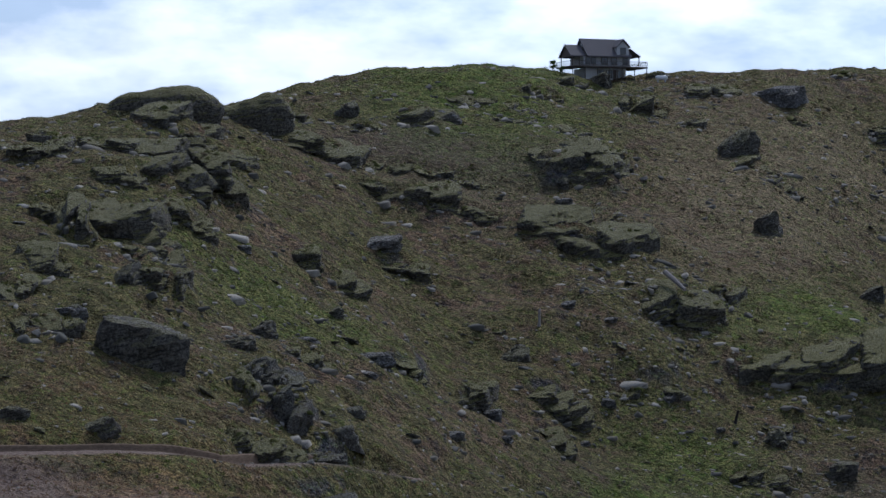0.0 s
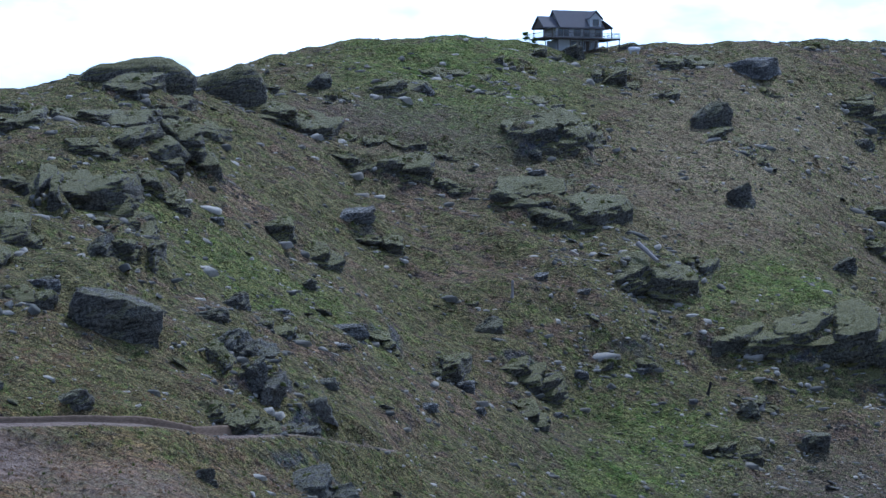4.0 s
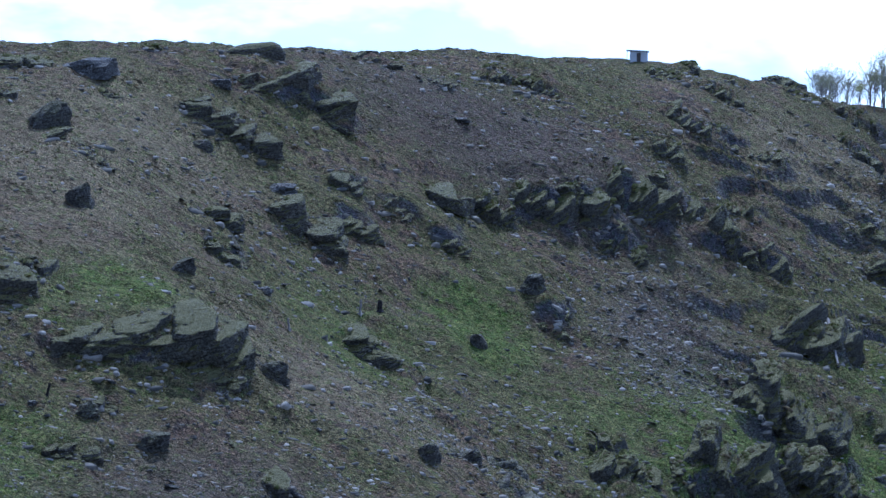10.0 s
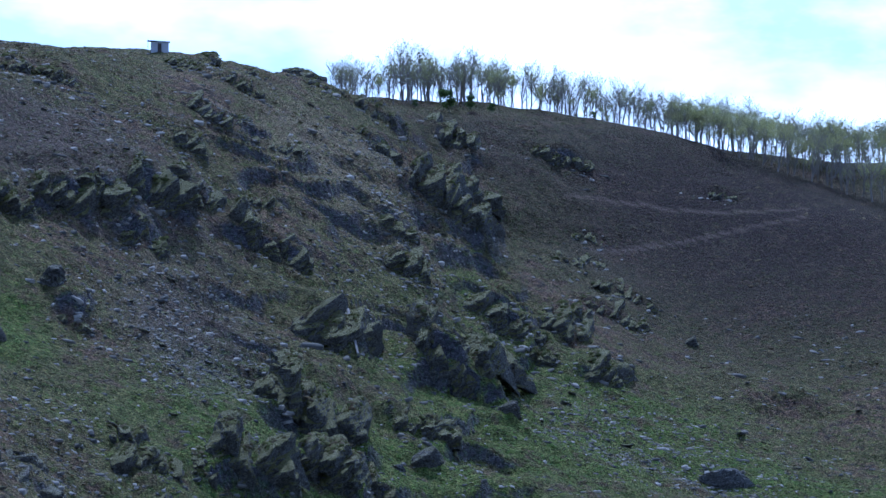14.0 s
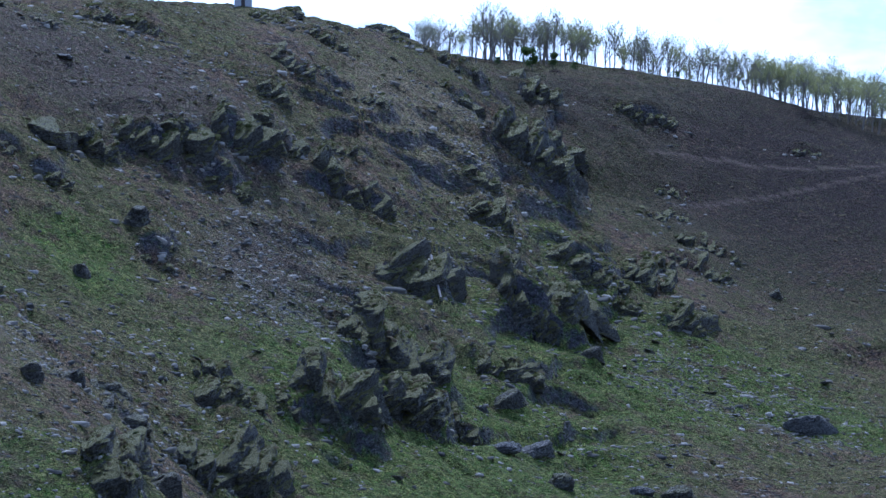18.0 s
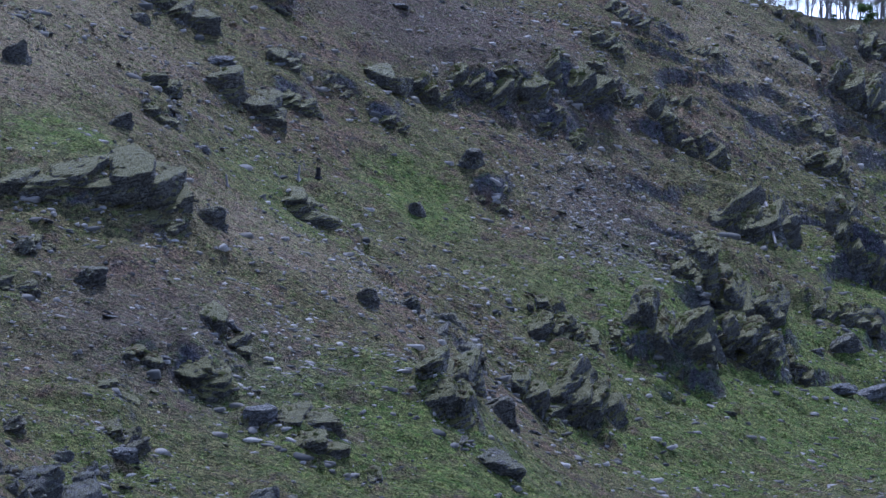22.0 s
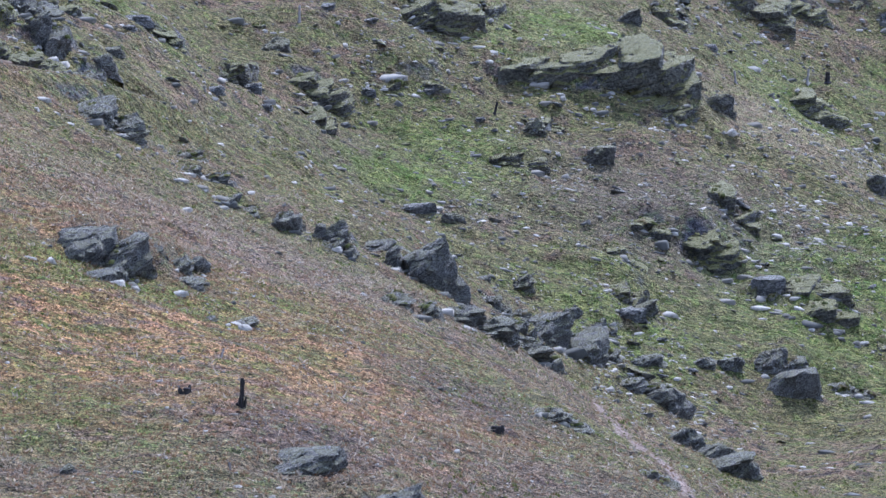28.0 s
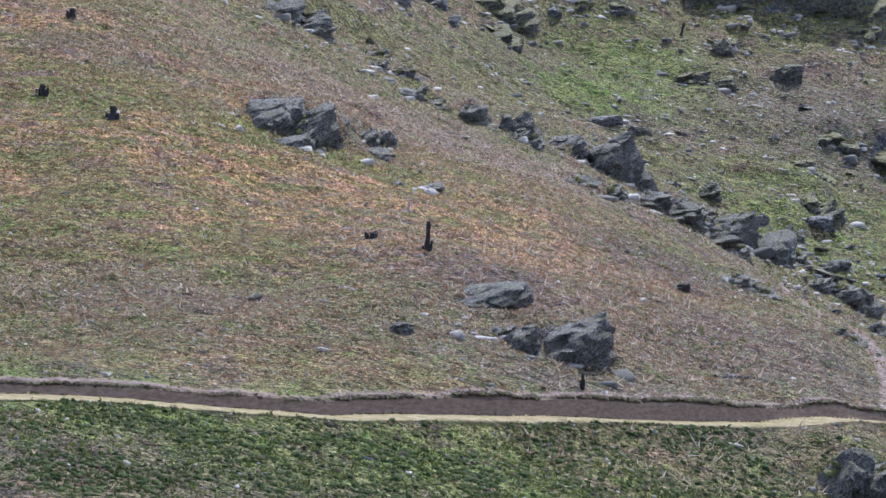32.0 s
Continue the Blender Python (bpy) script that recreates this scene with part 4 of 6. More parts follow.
def build_bank(line, first, last, drop, edge, share, label):
    """The cut bank on the uphill side of a road: a low scarp of bare soil with a ragged top."""
    places = []
    for (ax, ay), (bx, by) in zip(line[first:last], line[first + 1:last]):
        steps = int(math.hypot(bx - ax, by - ay) / 0.22)
        places += [(ax + (bx - ax) * i / steps, ay + (by - ay) * i / steps) for i in range(steps)]
    c = np.array(places)
    c[3:-3] = sum(c[3 + k:len(c) - 3 + k] for k in range(-3, 4)) / 7
    t = np.gradient(c, axis=0)
    t /= np.hypot(t[:, 0], t[:, 1])[:, None]
    left = np.stack([-t[:, 1], t[:, 0]], 1)
    low = smooth_land(c[:, 0], c[:, 1]) - drop
    wander = 0.16 * relief(c[:, 0], c[:, 1], 2.6, 121) + 0.1 * relief(c[:, 0], c[:, 1], 0.7, 122)
    brow = c + left * (edge + 0.95)
    high = np.maximum(smooth_land(brow[:, 0], brow[:, 1]) - low, 0.3) * (1 + 0.15 * relief(c[:, 0], c[:, 1], 3.3, 123))
    high *= share * np.clip(np.arange(len(c))[::-1] / 60, 0, 1)
    rows = []
    for off, up, sway in ((0.0, -0.06, 0.3), (0.14, 0.28, 0.6), (0.22, 0.55, 0.9), (0.32, 0.8, 1.0), (0.5, 0.92, 1.0), (1.1, 0.75, 0.0)):
        q = c + left * (edge + off + sway * wander)[:, None]
        rows.append(np.column_stack([q, low + up * high + 0.05 * relief(q[:, 0], q[:, 1], 0.5, 124)]))
    n = len(c)
    v = np.concatenate(rows)
    f = [(k * n + i, k * n + i + 1, (k + 1) * n + i + 1, (k + 1) * n + i) for k in range(len(rows) - 1) for i in range(n - 1)]
    me = bpy.data.meshes.new("road_bank")
    me.from_pydata(v.tolist(), [], f)
    me.materials.append(M_SOIL)
    return tagged(new("road_bank", me), label, "road bank", kind="structure")



# ---------------------------------------------------------------- more materials
def make_rock(name, dark, light, moss, lichen, tilt=0.0, fine=1.0):
    m, n, l, b = shader(name, 0.75, 0.22)
    g = n.new("ShaderNodeNewGeometry")
    p, nz = g.outputs["Position"], n.new("ShaderNodeSeparateXYZ")
    l.new(g.outputs["True Normal"], nz.inputs["Vector"])
    lean = n.new("ShaderNodeMapping")
    lean.inputs["Rotation"].default_value = (0, radians(tilt), 0)
    l.new(p, lean.inputs["Vector"])
    beds = node_noise(n, l, lean.outputs["Vector"], 1.3 * fine, 8, 0.78, (0.35, 0.35, 3.2))
    seam = node_noise(n, l, lean.outputs["Vector"], 1.0 * fine, 5, 0.7, (0.5, 0.5, 6.0))
    blot, grain = node_noise(n, l, p, 0.45 * fine, 6, 0.72), node_noise(n, l, p, 2.6 * fine, 6, 0.85)
    col = node_mix(n, l, node_ramp(n, l, beds, (0.45, 0.0), (0.55, 1.0)), dark, light)
    rnd = n.new("ShaderNodeObjectInfo").outputs["Random"]
    col = node_mix(n, l, node_math(n, l, "MULTIPLY", rnd, 0.45), col, (light[0] * 1.2, light[1] * 1.08, light[2] * 0.95))
    col = node_mix(n, l, node_math(n, l, "MULTIPLY", node_ramp(n, l, blot, (0.52, 0.0), (0.62, 1.0)), lichen), col, (0.34, 0.335, 0.30))
    col = node_mix(n, l, node_ramp(n, l, blot, (0.36, 0.5), (0.46, 0.0)), col, (light[0] * 0.8, light[1] * 0.66, light[2] * 0.45))
    col = node_mix(n, l, node_ramp(n, l, seam, (0.43, 0.9), (0.475, 0.0)), col, (dark[0] * 0.5, dark[1] * 0.5, dark[2] * 0.5))
    col = node_mix(n, l, node_ramp(n, l, grain, (0.44, 0.85), (0.49, 0.0)), col, (dark[0] * 0.6, dark[1] * 0.6, dark[2] * 0.6))
    col = node_mix(n, l, node_ramp(n, l, grain, (0.525, 0.0), (0.58, 0.7)), col, (light[0] * 1.8, light[1] * 1.75, light[2] * 1.65))
    flat = node_math(n, l, "ADD", nz.outputs["Z"], node_math(n, l, "MULTIPLY", node_math(n, l, "SUBTRACT", grain, 0.4), 1.2))
    up = node_math(n, l, "MULTIPLY", node_ramp(n, l, flat, (0.44, 0.0), (0.70, 1.0)), node_ramp(n, l, blot, (0.52 - 0.2 * moss, 0.0), (0.60 - 0.2 * moss, moss)))
    turf = node_mix(n, l, node_ramp(n, l, grain, (0.38, 0.0), (0.6, 1.0)), (0.15, 0.146, 0.045), (0.31, 0.285, 0.10))
    l.new(node_mix(n, l, up, col, turf), b.inputs["Base Color"])
    h = node_math(n, l, "ADD", node_math(n, l, "MULTIPLY", beds, 0.45), node_math(n, l, "ADD", node_math(n, l, "MULTIPLY", seam, 0.3), node_math(n, l, "MULTIPLY", grain, 0.25)))
    node_bump(n, l, b, h, 1.0, 5.0 / fine)
    return m


def make_plain(name, base, alt, scale, rough=0.8, bump=0.2, stretch=None, spec=0.25, metal=0.0):
    m, n, l, b = shader(name, rough, spec)
    b.inputs["Metallic"].default_value = metal
    p = n.new("ShaderNodeTexCoord").outputs["Object"]
    f, c = node_noise(n, l, p, scale, 6, 0.65, stretch), node_noise(n, l, p, scale * 0.12, 3, 0.5)
    col = node_mix(n, l, node_ramp(n, l, f, (0.35, 0.0), (0.65, 1.0)), base, alt)
    col = node_mix(n, l, node_math(n, l, "MULTIPLY", c, 0.35), col, (base[0] * 0.6, base[1] * 0.6, base[2] * 0.6))
    l.new(col, b.inputs["Base Color"])
    node_bump(n, l, b, f, bump, 0.05)
    return m


def make_islands(name, *cols, rough=0.9, spec=0.15, through_light=0.0):
    """A cover of many small pieces, each in one of a range of colours."""
    m, n, l, b = shader(name, rough, spec)
    g = n.new("ShaderNodeNewGeometry")
    stops = [(i / max(1, len(cols) - 1), c) for i, c in enumerate(cols)]
    col = node_ramp(n, l, g.outputs["Random Per Island"], *stops)
    grain = node_noise(n, l, g.outputs["Position"], 7.0, 3, 0.6)
    col = node_mix(n, l, node_ramp(n, l, grain, (0.35, 0.5), (0.6, 0.0)), col, (cols[0][0] * 0.5, cols[0][1] * 0.5, cols[0][2] * 0.5))
    l.new(col, b.inputs["Base Color"])
    if through_light:
        t, mx = n.new("ShaderNodeBsdfTranslucent"), n.new("ShaderNodeMixShader")
        l.new(col, t.inputs["Color"])
        mx.inputs["Fac"].default_value = through_light
        l.new(b.outputs["BSDF"], mx.inputs[1])
        l.new(t.outputs["BSDF"], mx.inputs[2])
        l.new(mx.outputs["Shader"], n["Material Output"].inputs["Surface"])
    return m


M_ROCK = make_rock("schist", (0.108, 0.102, 0.085), (0.26, 0.245, 0.20), 0.9, 0.4, 10)
M_STEEP = make_rock("steep_bedded_schist", (0.128, 0.124, 0.106), (0.265, 0.255, 0.212), 1.0, 0.4, 28)
M_MOSSY = make_rock("mossy_schist", (0.122, 0.119, 0.098), (0.255, 0.245, 0.195), 1.0, 0.3, 14)
M_BARE = make_rock("bare_schist", (0.118, 0.114, 0.10), (0.265, 0.255, 0.222), 0.55, 0.5, 12)
M_NEAR = make_rock("tilted_schist", (0.092, 0.090, 0.082), (0.265, 0.26, 0.232), 0.4, 0.5, 34, 2.6)
M_PALE = make_rock("pale_schist", (0.14, 0.14, 0.138), (0.33, 0.325, 0.31), 0.15, 0.7, 12)
M_STONES = make_islands("loose_stone", (0.08, 0.078, 0.066), (0.115, 0.11, 0.092), (0.20, 0.18, 0.142), (0.34, 0.31, 0.255), (0.50, 0.455, 0.37), rough=0.8, spec=0.12)
M_CLUMP = make_islands("heath_clump", (0.17, 0.138, 0.082), (0.24, 0.192, 0.108), (0.32, 0.26, 0.145), (0.19, 0.18, 0.085), through_light=0.6)
M_TUFT = make_islands("grass_tuft", (0.065, 0.088, 0.02), (0.10, 0.12, 0.03), (0.145, 0.165, 0.04), (0.18, 0.185, 0.055), through_light=0.5)
M_MOSS = make_islands("moss_cushion", (0.075, 0.085, 0.024), (0.115, 0.122, 0.035), (0.165, 0.165, 0.05), (0.20, 0.185, 0.07), through_light=0.3)
M_STRAW = make_islands("dry_grass", (0.16, 0.10, 0.06), (0.27, 0.16, 0.09), (0.36, 0.22, 0.13), (0.22, 0.18, 0.08), through_light=0.45)
M_STICK = make_islands("dead_stalk", (0.24, 0.18, 0.12), (0.38, 0.30, 0.20), (0.58, 0.49, 0.37), through_light=0.4)
M_SOIL = make_plain("cut_soil", (0.125, 0.085, 0.054), (0.225, 0.158, 0.105), 2.5, 0.95, 0.9, (1, 1, 2.5))
M_CHAR = make_plain("charred_wood", (0.012, 0.011, 0.010), (0.05, 0.042, 0.038), 9, 0.9, 0.6, (1, 1, 0.25))
M_GREYWOOD = make_plain("weathered_wood", (0.22, 0.19, 0.165), (0.36, 0.33, 0.30), 7, 0.9, 0.5, (1, 1, 0.2))
M_BARK = make_plain("bark", (0.22, 0.195, 0.17), (0.36, 0.33, 0.29), 5, 0.95, 0.6, (1, 1, 0.3))
M_LEAF = make_islands("spring_leaf", (0.36, 0.37, 0.14), (0.46, 0.47, 0.19), (0.55, 0.55, 0.25), rough=0.6, through_light=0.8)
M_LEAF_DARK = make_islands("bush_leaf", (0.07, 0.11, 0.04), (0.13, 0.19, 0.06), (0.18, 0.24, 0.08), rough=0.6, through_light=0.65)
M_LOGWALL = make_plain("stained_siding", (0.36, 0.365, 0.36), (0.46, 0.46, 0.45), 6, 0.75, 0.3, (0.3, 1, 3))
M_GREYWALL = make_plain("grey_siding", (0.52, 0.53, 0.54), (0.64, 0.65, 0.65), 5, 0.8, 0.3, (0.3, 1, 3))
M_ROOF = make_plain("roof_shingle", (0.105, 0.100, 0.108), (0.16, 0.15, 0.155), 8, 0.85, 0.6)
M_TRIM = make_plain("dark_timber", (0.075, 0.062, 0.052), (0.12, 0.10, 0.085), 9, 0.75, 0.3, (1, 1, 0.2))
M_TANK = make_plain("white_enamel", (0.70, 0.71, 0.70), (0.80, 0.80, 0.79), 3, 0.4, 0.05)
M_METAL = make_plain("galvanised_sheet", (0.36, 0.37, 0.38), (0.50, 0.51, 0.52), 4, 0.45, 0.15, metal=0.4)
M_GLASS = shader("window_glass", 0.06, 0.5)[0]
M_GLASS.node_tree.nodes["Principled BSDF"].inputs["Base Color"].default_value = (0.03, 0.04, 0.05, 1)
M_GLASS.node_tree.nodes["Principled BSDF"].inputs["Specular IOR Level"].default_value = 0.8


# ---------------------------------------------------------------- mesh helpers
def mesh_of(name, verts, faces, mat, smooth=False):
    me = bpy.data.meshes.new(name)
    me.from_pydata([tuple(v) for v in verts], [], [tuple(f) for f in faces])
    me.materials.append(mat)
    me.update()
    if smooth:
        me.polygons.foreach_set("use_smooth", np.ones(len(me.polygons), bool))
        if smooth is not True:
            me.set_sharp_from_angle(angle=radians(smooth))
    return me


def big_mesh(name, verts, faces, mat):
    """A mesh from arrays: (n, 3) corners and (m, 3 or 4) faces."""
    me = bpy.data.meshes.new(name)
    k = faces.shape[1]
    me.vertices.add(len(verts))
    me.vertices.foreach_set("co", np.ascontiguousarray(verts, np.float32).ravel())
    me.loops.add(faces.size)
    me.loops.foreach_set("vertex_index", np.ascontiguousarray(faces, np.int32).ravel())
    me.polygons.add(len(faces))
    me.polygons.foreach_set("loop_start", np.arange(0, faces.size, k))
    me.polygons.foreach_set("loop_total", np.full(len(faces), k))
    me.update(calc_edges=True)
    me.materials.append(mat)
    return me


def part(name, me, parent, label=""):
    ob = new(name, me)
    ob.parent = parent
    return tagged(ob, label) if label else ob


def bm_part(name, bm, mat, parent, label=""):
    me = bpy.data.meshes.new(name)
    bm.to_mesh(me)
    bm.free()
    me.materials.append(mat)
    return part(name, me, parent, label)


def box(bm, x0, x1, y0, y1, z0, z1):
    v = [bm.verts.new((x, y, z)) for z in (z0, z1) for x, y in ((x0, y0), (x1, y0), (x1, y1), (x0, y1))]
    for f in ((3, 2, 1, 0), (4, 5, 6, 7), (0, 1, 5, 4), (1, 2, 6, 5), (2, 3, 7, 6), (3, 0, 4, 7)):
        bm.faces.new([v[i] for i in f])


def box_part(name, dims, mat, parent, label=""):
    bm = bmesh.new()
    box(bm, *dims)
    small = min(dims[1] - dims[0], dims[3] - dims[2], dims[5] - dims[4])
    bmesh.ops.bevel(bm, geom=list(bm.edges), offset=min(0.02, small * 0.2), segments=1, affect="EDGES")
    return bm_part(name, bm, mat, parent, label)


def tube(verts, faces, pts, radii, sides=6):
    """Adds a tapered tube along points to lists of corners and faces."""
    start = len(verts)
    for i, (q, rad) in enumerate(zip(pts, radii)):
        ahead = (pts[min(i + 1, len(pts) - 1)] - pts[max(i - 1, 0)]).normalized()
        side = ahead.cross(Vector((0.31, 0.95, 0.05))).normalized()
        over = side.cross(ahead)
        for k in range(sides):
            a = 2 * math.pi * k / sides
            verts.append(q + (side * math.cos(a) + over * math.sin(a)) * rad)
    for i in range(len(pts) - 1):
        for k in range(sides):
            a, b = start + i * sides + k, start + i * sides + (k + 1) % sides
            faces.append((a, b, b + sides, a + sides))
    faces.append(tuple(start + (len(pts) - 1) * sides + k for k in range(sides)))
    faces.append(tuple(start + k for k in reversed(range(sides))))


# ---------------------------------------------------------------- rocks
def turned(verts, tilt_x=0.0, tilt_y=0.0, turn=0.0, at=(0, 0, 0)):
    m = Matrix.Translation(at) @ Euler((radians(tilt_x), radians(tilt_y), radians(turn))).to_matrix().to_4x4()
    return [m @ v for v in verts]


def dome_shape(rng, w, d, h, lop=0.3, rings=20, n=52):
    """A long smooth whaleback of rock: a low tail at one end, a blunt brow at the other, a few open cracks."""
    seed, verts = rng.uniform(0, 300), []
    for j in range(rings + 1):
        e = -0.4 + (math.pi / 2 + 0.4) * j / rings
        for i in range(n):
            t = 2 * math.pi * i / n
            ce, se = abs(math.cos(e)) ** 0.75, math.sin(e)
            cx, cy = (math.copysign(abs(f(t)) ** 0.85, f(t)) for f in (math.cos, math.sin))
            q = Vector((cx * ce * w / 2, cy * ce * d / 2, se * h))
            q.z *= 1 + lop * q.x / (0.5 * w) if q.z > 0 else 1
            q += noise.noise_vector(q * 0.22 + Vector((seed, 0, 0))) * 0.16 * h
            s = (q.z - 0.16 * q.x) / (0.3 * h) + 0.6 * noise.noise(q * 0.25 + Vector((0, seed, 0)))
            q += Vector((cx, cy, 0.2)) * (0.05 * h * (s - math.floor(s)))
            verts.append(q + noise.noise_vector(q * 0.9 + Vector((seed, seed, 0))) * 0.05 * h)
    faces = [(j * n + i, j * n + (i + 1) % n, (j + 1) * n + (i + 1) % n, (j + 1) * n + i) for j in range(rings) for i in range(n)]
    return verts, faces


def jointed_block(rng, w, d, h, dip=0.2, rise=0.25, over=0.1, beds=0.5, cols=26, rings=11, worn=0.5):
    """A block of schist bounded by its bedding plane on top, its joints round the sides and a few broken corners, with the
    beds standing out along its faces. dip is the rise of the beds to the right, rise that of the top towards the back."""
    planes = []

    def plane(nx, ny, nz, px, py, pz):
        k = Vector((nx, ny, nz)).normalized()
        planes.append((k[:], k.dot(Vector((px, py, pz)))))

    plane(-dip, -rise, 1, 0, 0, h)
    plane(-dip + rng.normal(0, 0.25), -rise - rng.uniform(0.0, 0.25), 1, 0, 0, h * rng.uniform(0.94, 1.04))
    turn = rng.uniform(-0.45, 0.45)
    plane(turn, -1, -over + rng.normal(0, 0.08), 0, -0.5 * d, 0.35 * h)
    plane(turn + rng.choice((-1, 1)) * rng.uniform(0.6, 1.1), -1, rng.normal(0.0, 0.1), 0, -0.56 * d, 0.4 * h)
    plane(1, rng.normal(-0.1, 0.25), rng.normal(0.12, 0.15), 0.5 * w, 0, 0)
    plane(-1, rng.normal(-0.1, 0.25), rng.normal(0.2, 0.15), -0.5 * w, 0, 0)
    plane(rng.normal(0, 0.2), 1, 0.3, 0, 0.5 * d, 0)
    for _ in range(4 if worn < 0.8 else 7):
        a = rng.uniform(0, 6.28)
        nx, ny, nz = math.cos(a) / w, math.sin(a) / d, rng.uniform(-0.2, worn) / h
        size = math.sqrt(nx * nx + ny * ny + nz * nz)
        far = abs(nx) * w / 2 + abs(ny) * d / 2 + max(nz, 0) * h
        planes.append(((nx / size, ny / size, nz / size), far / size * rng.uniform(0.66, 0.86)))
    e = np.linspace(-0.5, math.pi / 2, rings)[:, None]
    t = (np.arange(cols) * 2 * np.pi / cols)[None] + 0.0 * e
    ways = np.stack([np.cos(t) * np.cos(e) * w / 2, np.sin(t) * np.cos(e) * d / 2, np.sin(e) * h + 0 * t], -1).reshape(-1, 3)
    nn, dd = np.array([p[0] for p in planes]), np.array([p[1] for p in planes])
    dots = ways @ nn.T
    reach = np.min(np.where(dots > 1e-4, dd[None] / np.maximum(dots, 1e-4), 1e9), 1)
    pts = ways * reach[:, None]
    bed = Vector((-dip, -0.1, 1)).normalized()
    seed, size, step = rng.uniform(0, 300), min(w, d, 3.0), rng.normal(0, 1, 64)
    verts = []
    for p, way in zip(pts, ways):
        q = Vector(p)
        s = q.dot(bed) / beds + 0.9 * noise.noise(q * 0.5 + Vector((0, seed, 0)))
        k = math.floor(s)
        flat = Vector((way[0], way[1], 0.0))
        flat = flat.normalized() if flat.length > 1e-6 else flat
        crack = noise.noise(q * (1.5 / size) + Vector((seed, 7, 0)))
        q = q + flat * (step[k % 64] * 0.065 * size + (s - k) * 0.05 * size) + noise.noise_vector(q * 0.8 + Vector((seed, seed, 0))) * 0.03 * size
        verts.append(q - flat * (0.16 * size * max(0.0, 0.12 - abs(crack)) / 0.12))
    n = cols
    faces = [(j * n + i, j * n + (i + 1) % n, (j + 1) * n + (i + 1) % n, (j + 1) * n + i) for j in range(rings - 2) for i in range(n)]
    top = (rings - 2) * n
    faces += [(top + i, top + (i + 1) % n, top + n) for i in range(n)]
    return verts[:top + n + 1], faces


def stone_shape(seed, sub=1, rough=0.03):
    bm = bmesh.new()
    bmesh.ops.create_icosphere(bm, subdivisions=sub, radius=0.5)
    rg = np.random.default_rng(seed)
    cut = [Vector(rg.normal(0, 1, 3)).normalized() for _ in range(9)]
    for v in bm.verts:
        for c in cut:
            over = v.co.dot(c) - 0.27
            if over > 0:
                v.co -= c * over
        v.co += Vector(rg.normal(0, rough, 3))
    bm.verts.ensure_lookup_table()
    out = np.array([v.co[:] for v in bm.verts]), np.array([[v.index for v in f.verts] for f in bm.faces])
    bm.free()
    return out


ROCK_COUNT = [0]
TURF = []                        # places on the outcrops where turf has taken hold
ROCK_LABELS = {
    "crag": "dark grey bedded rock outcrop standing out of the turf", "moss": "grey rock outcrop with a mossy green top", "ledge": "low grey rock ledge breaking through the turf",
    "cliff": "steep dark rock face split by upright joints", "bluff": "broad overhanging bluff of bedded rock with a turfed top", "dome": "large smooth rounded grey rock on the skyline",
    "boulder": "dark angular boulder half sunk in the turf", "pale": "pale sunlit slab of rock lying on the slope", "slab": "tilted slab of dark bedded rock"}


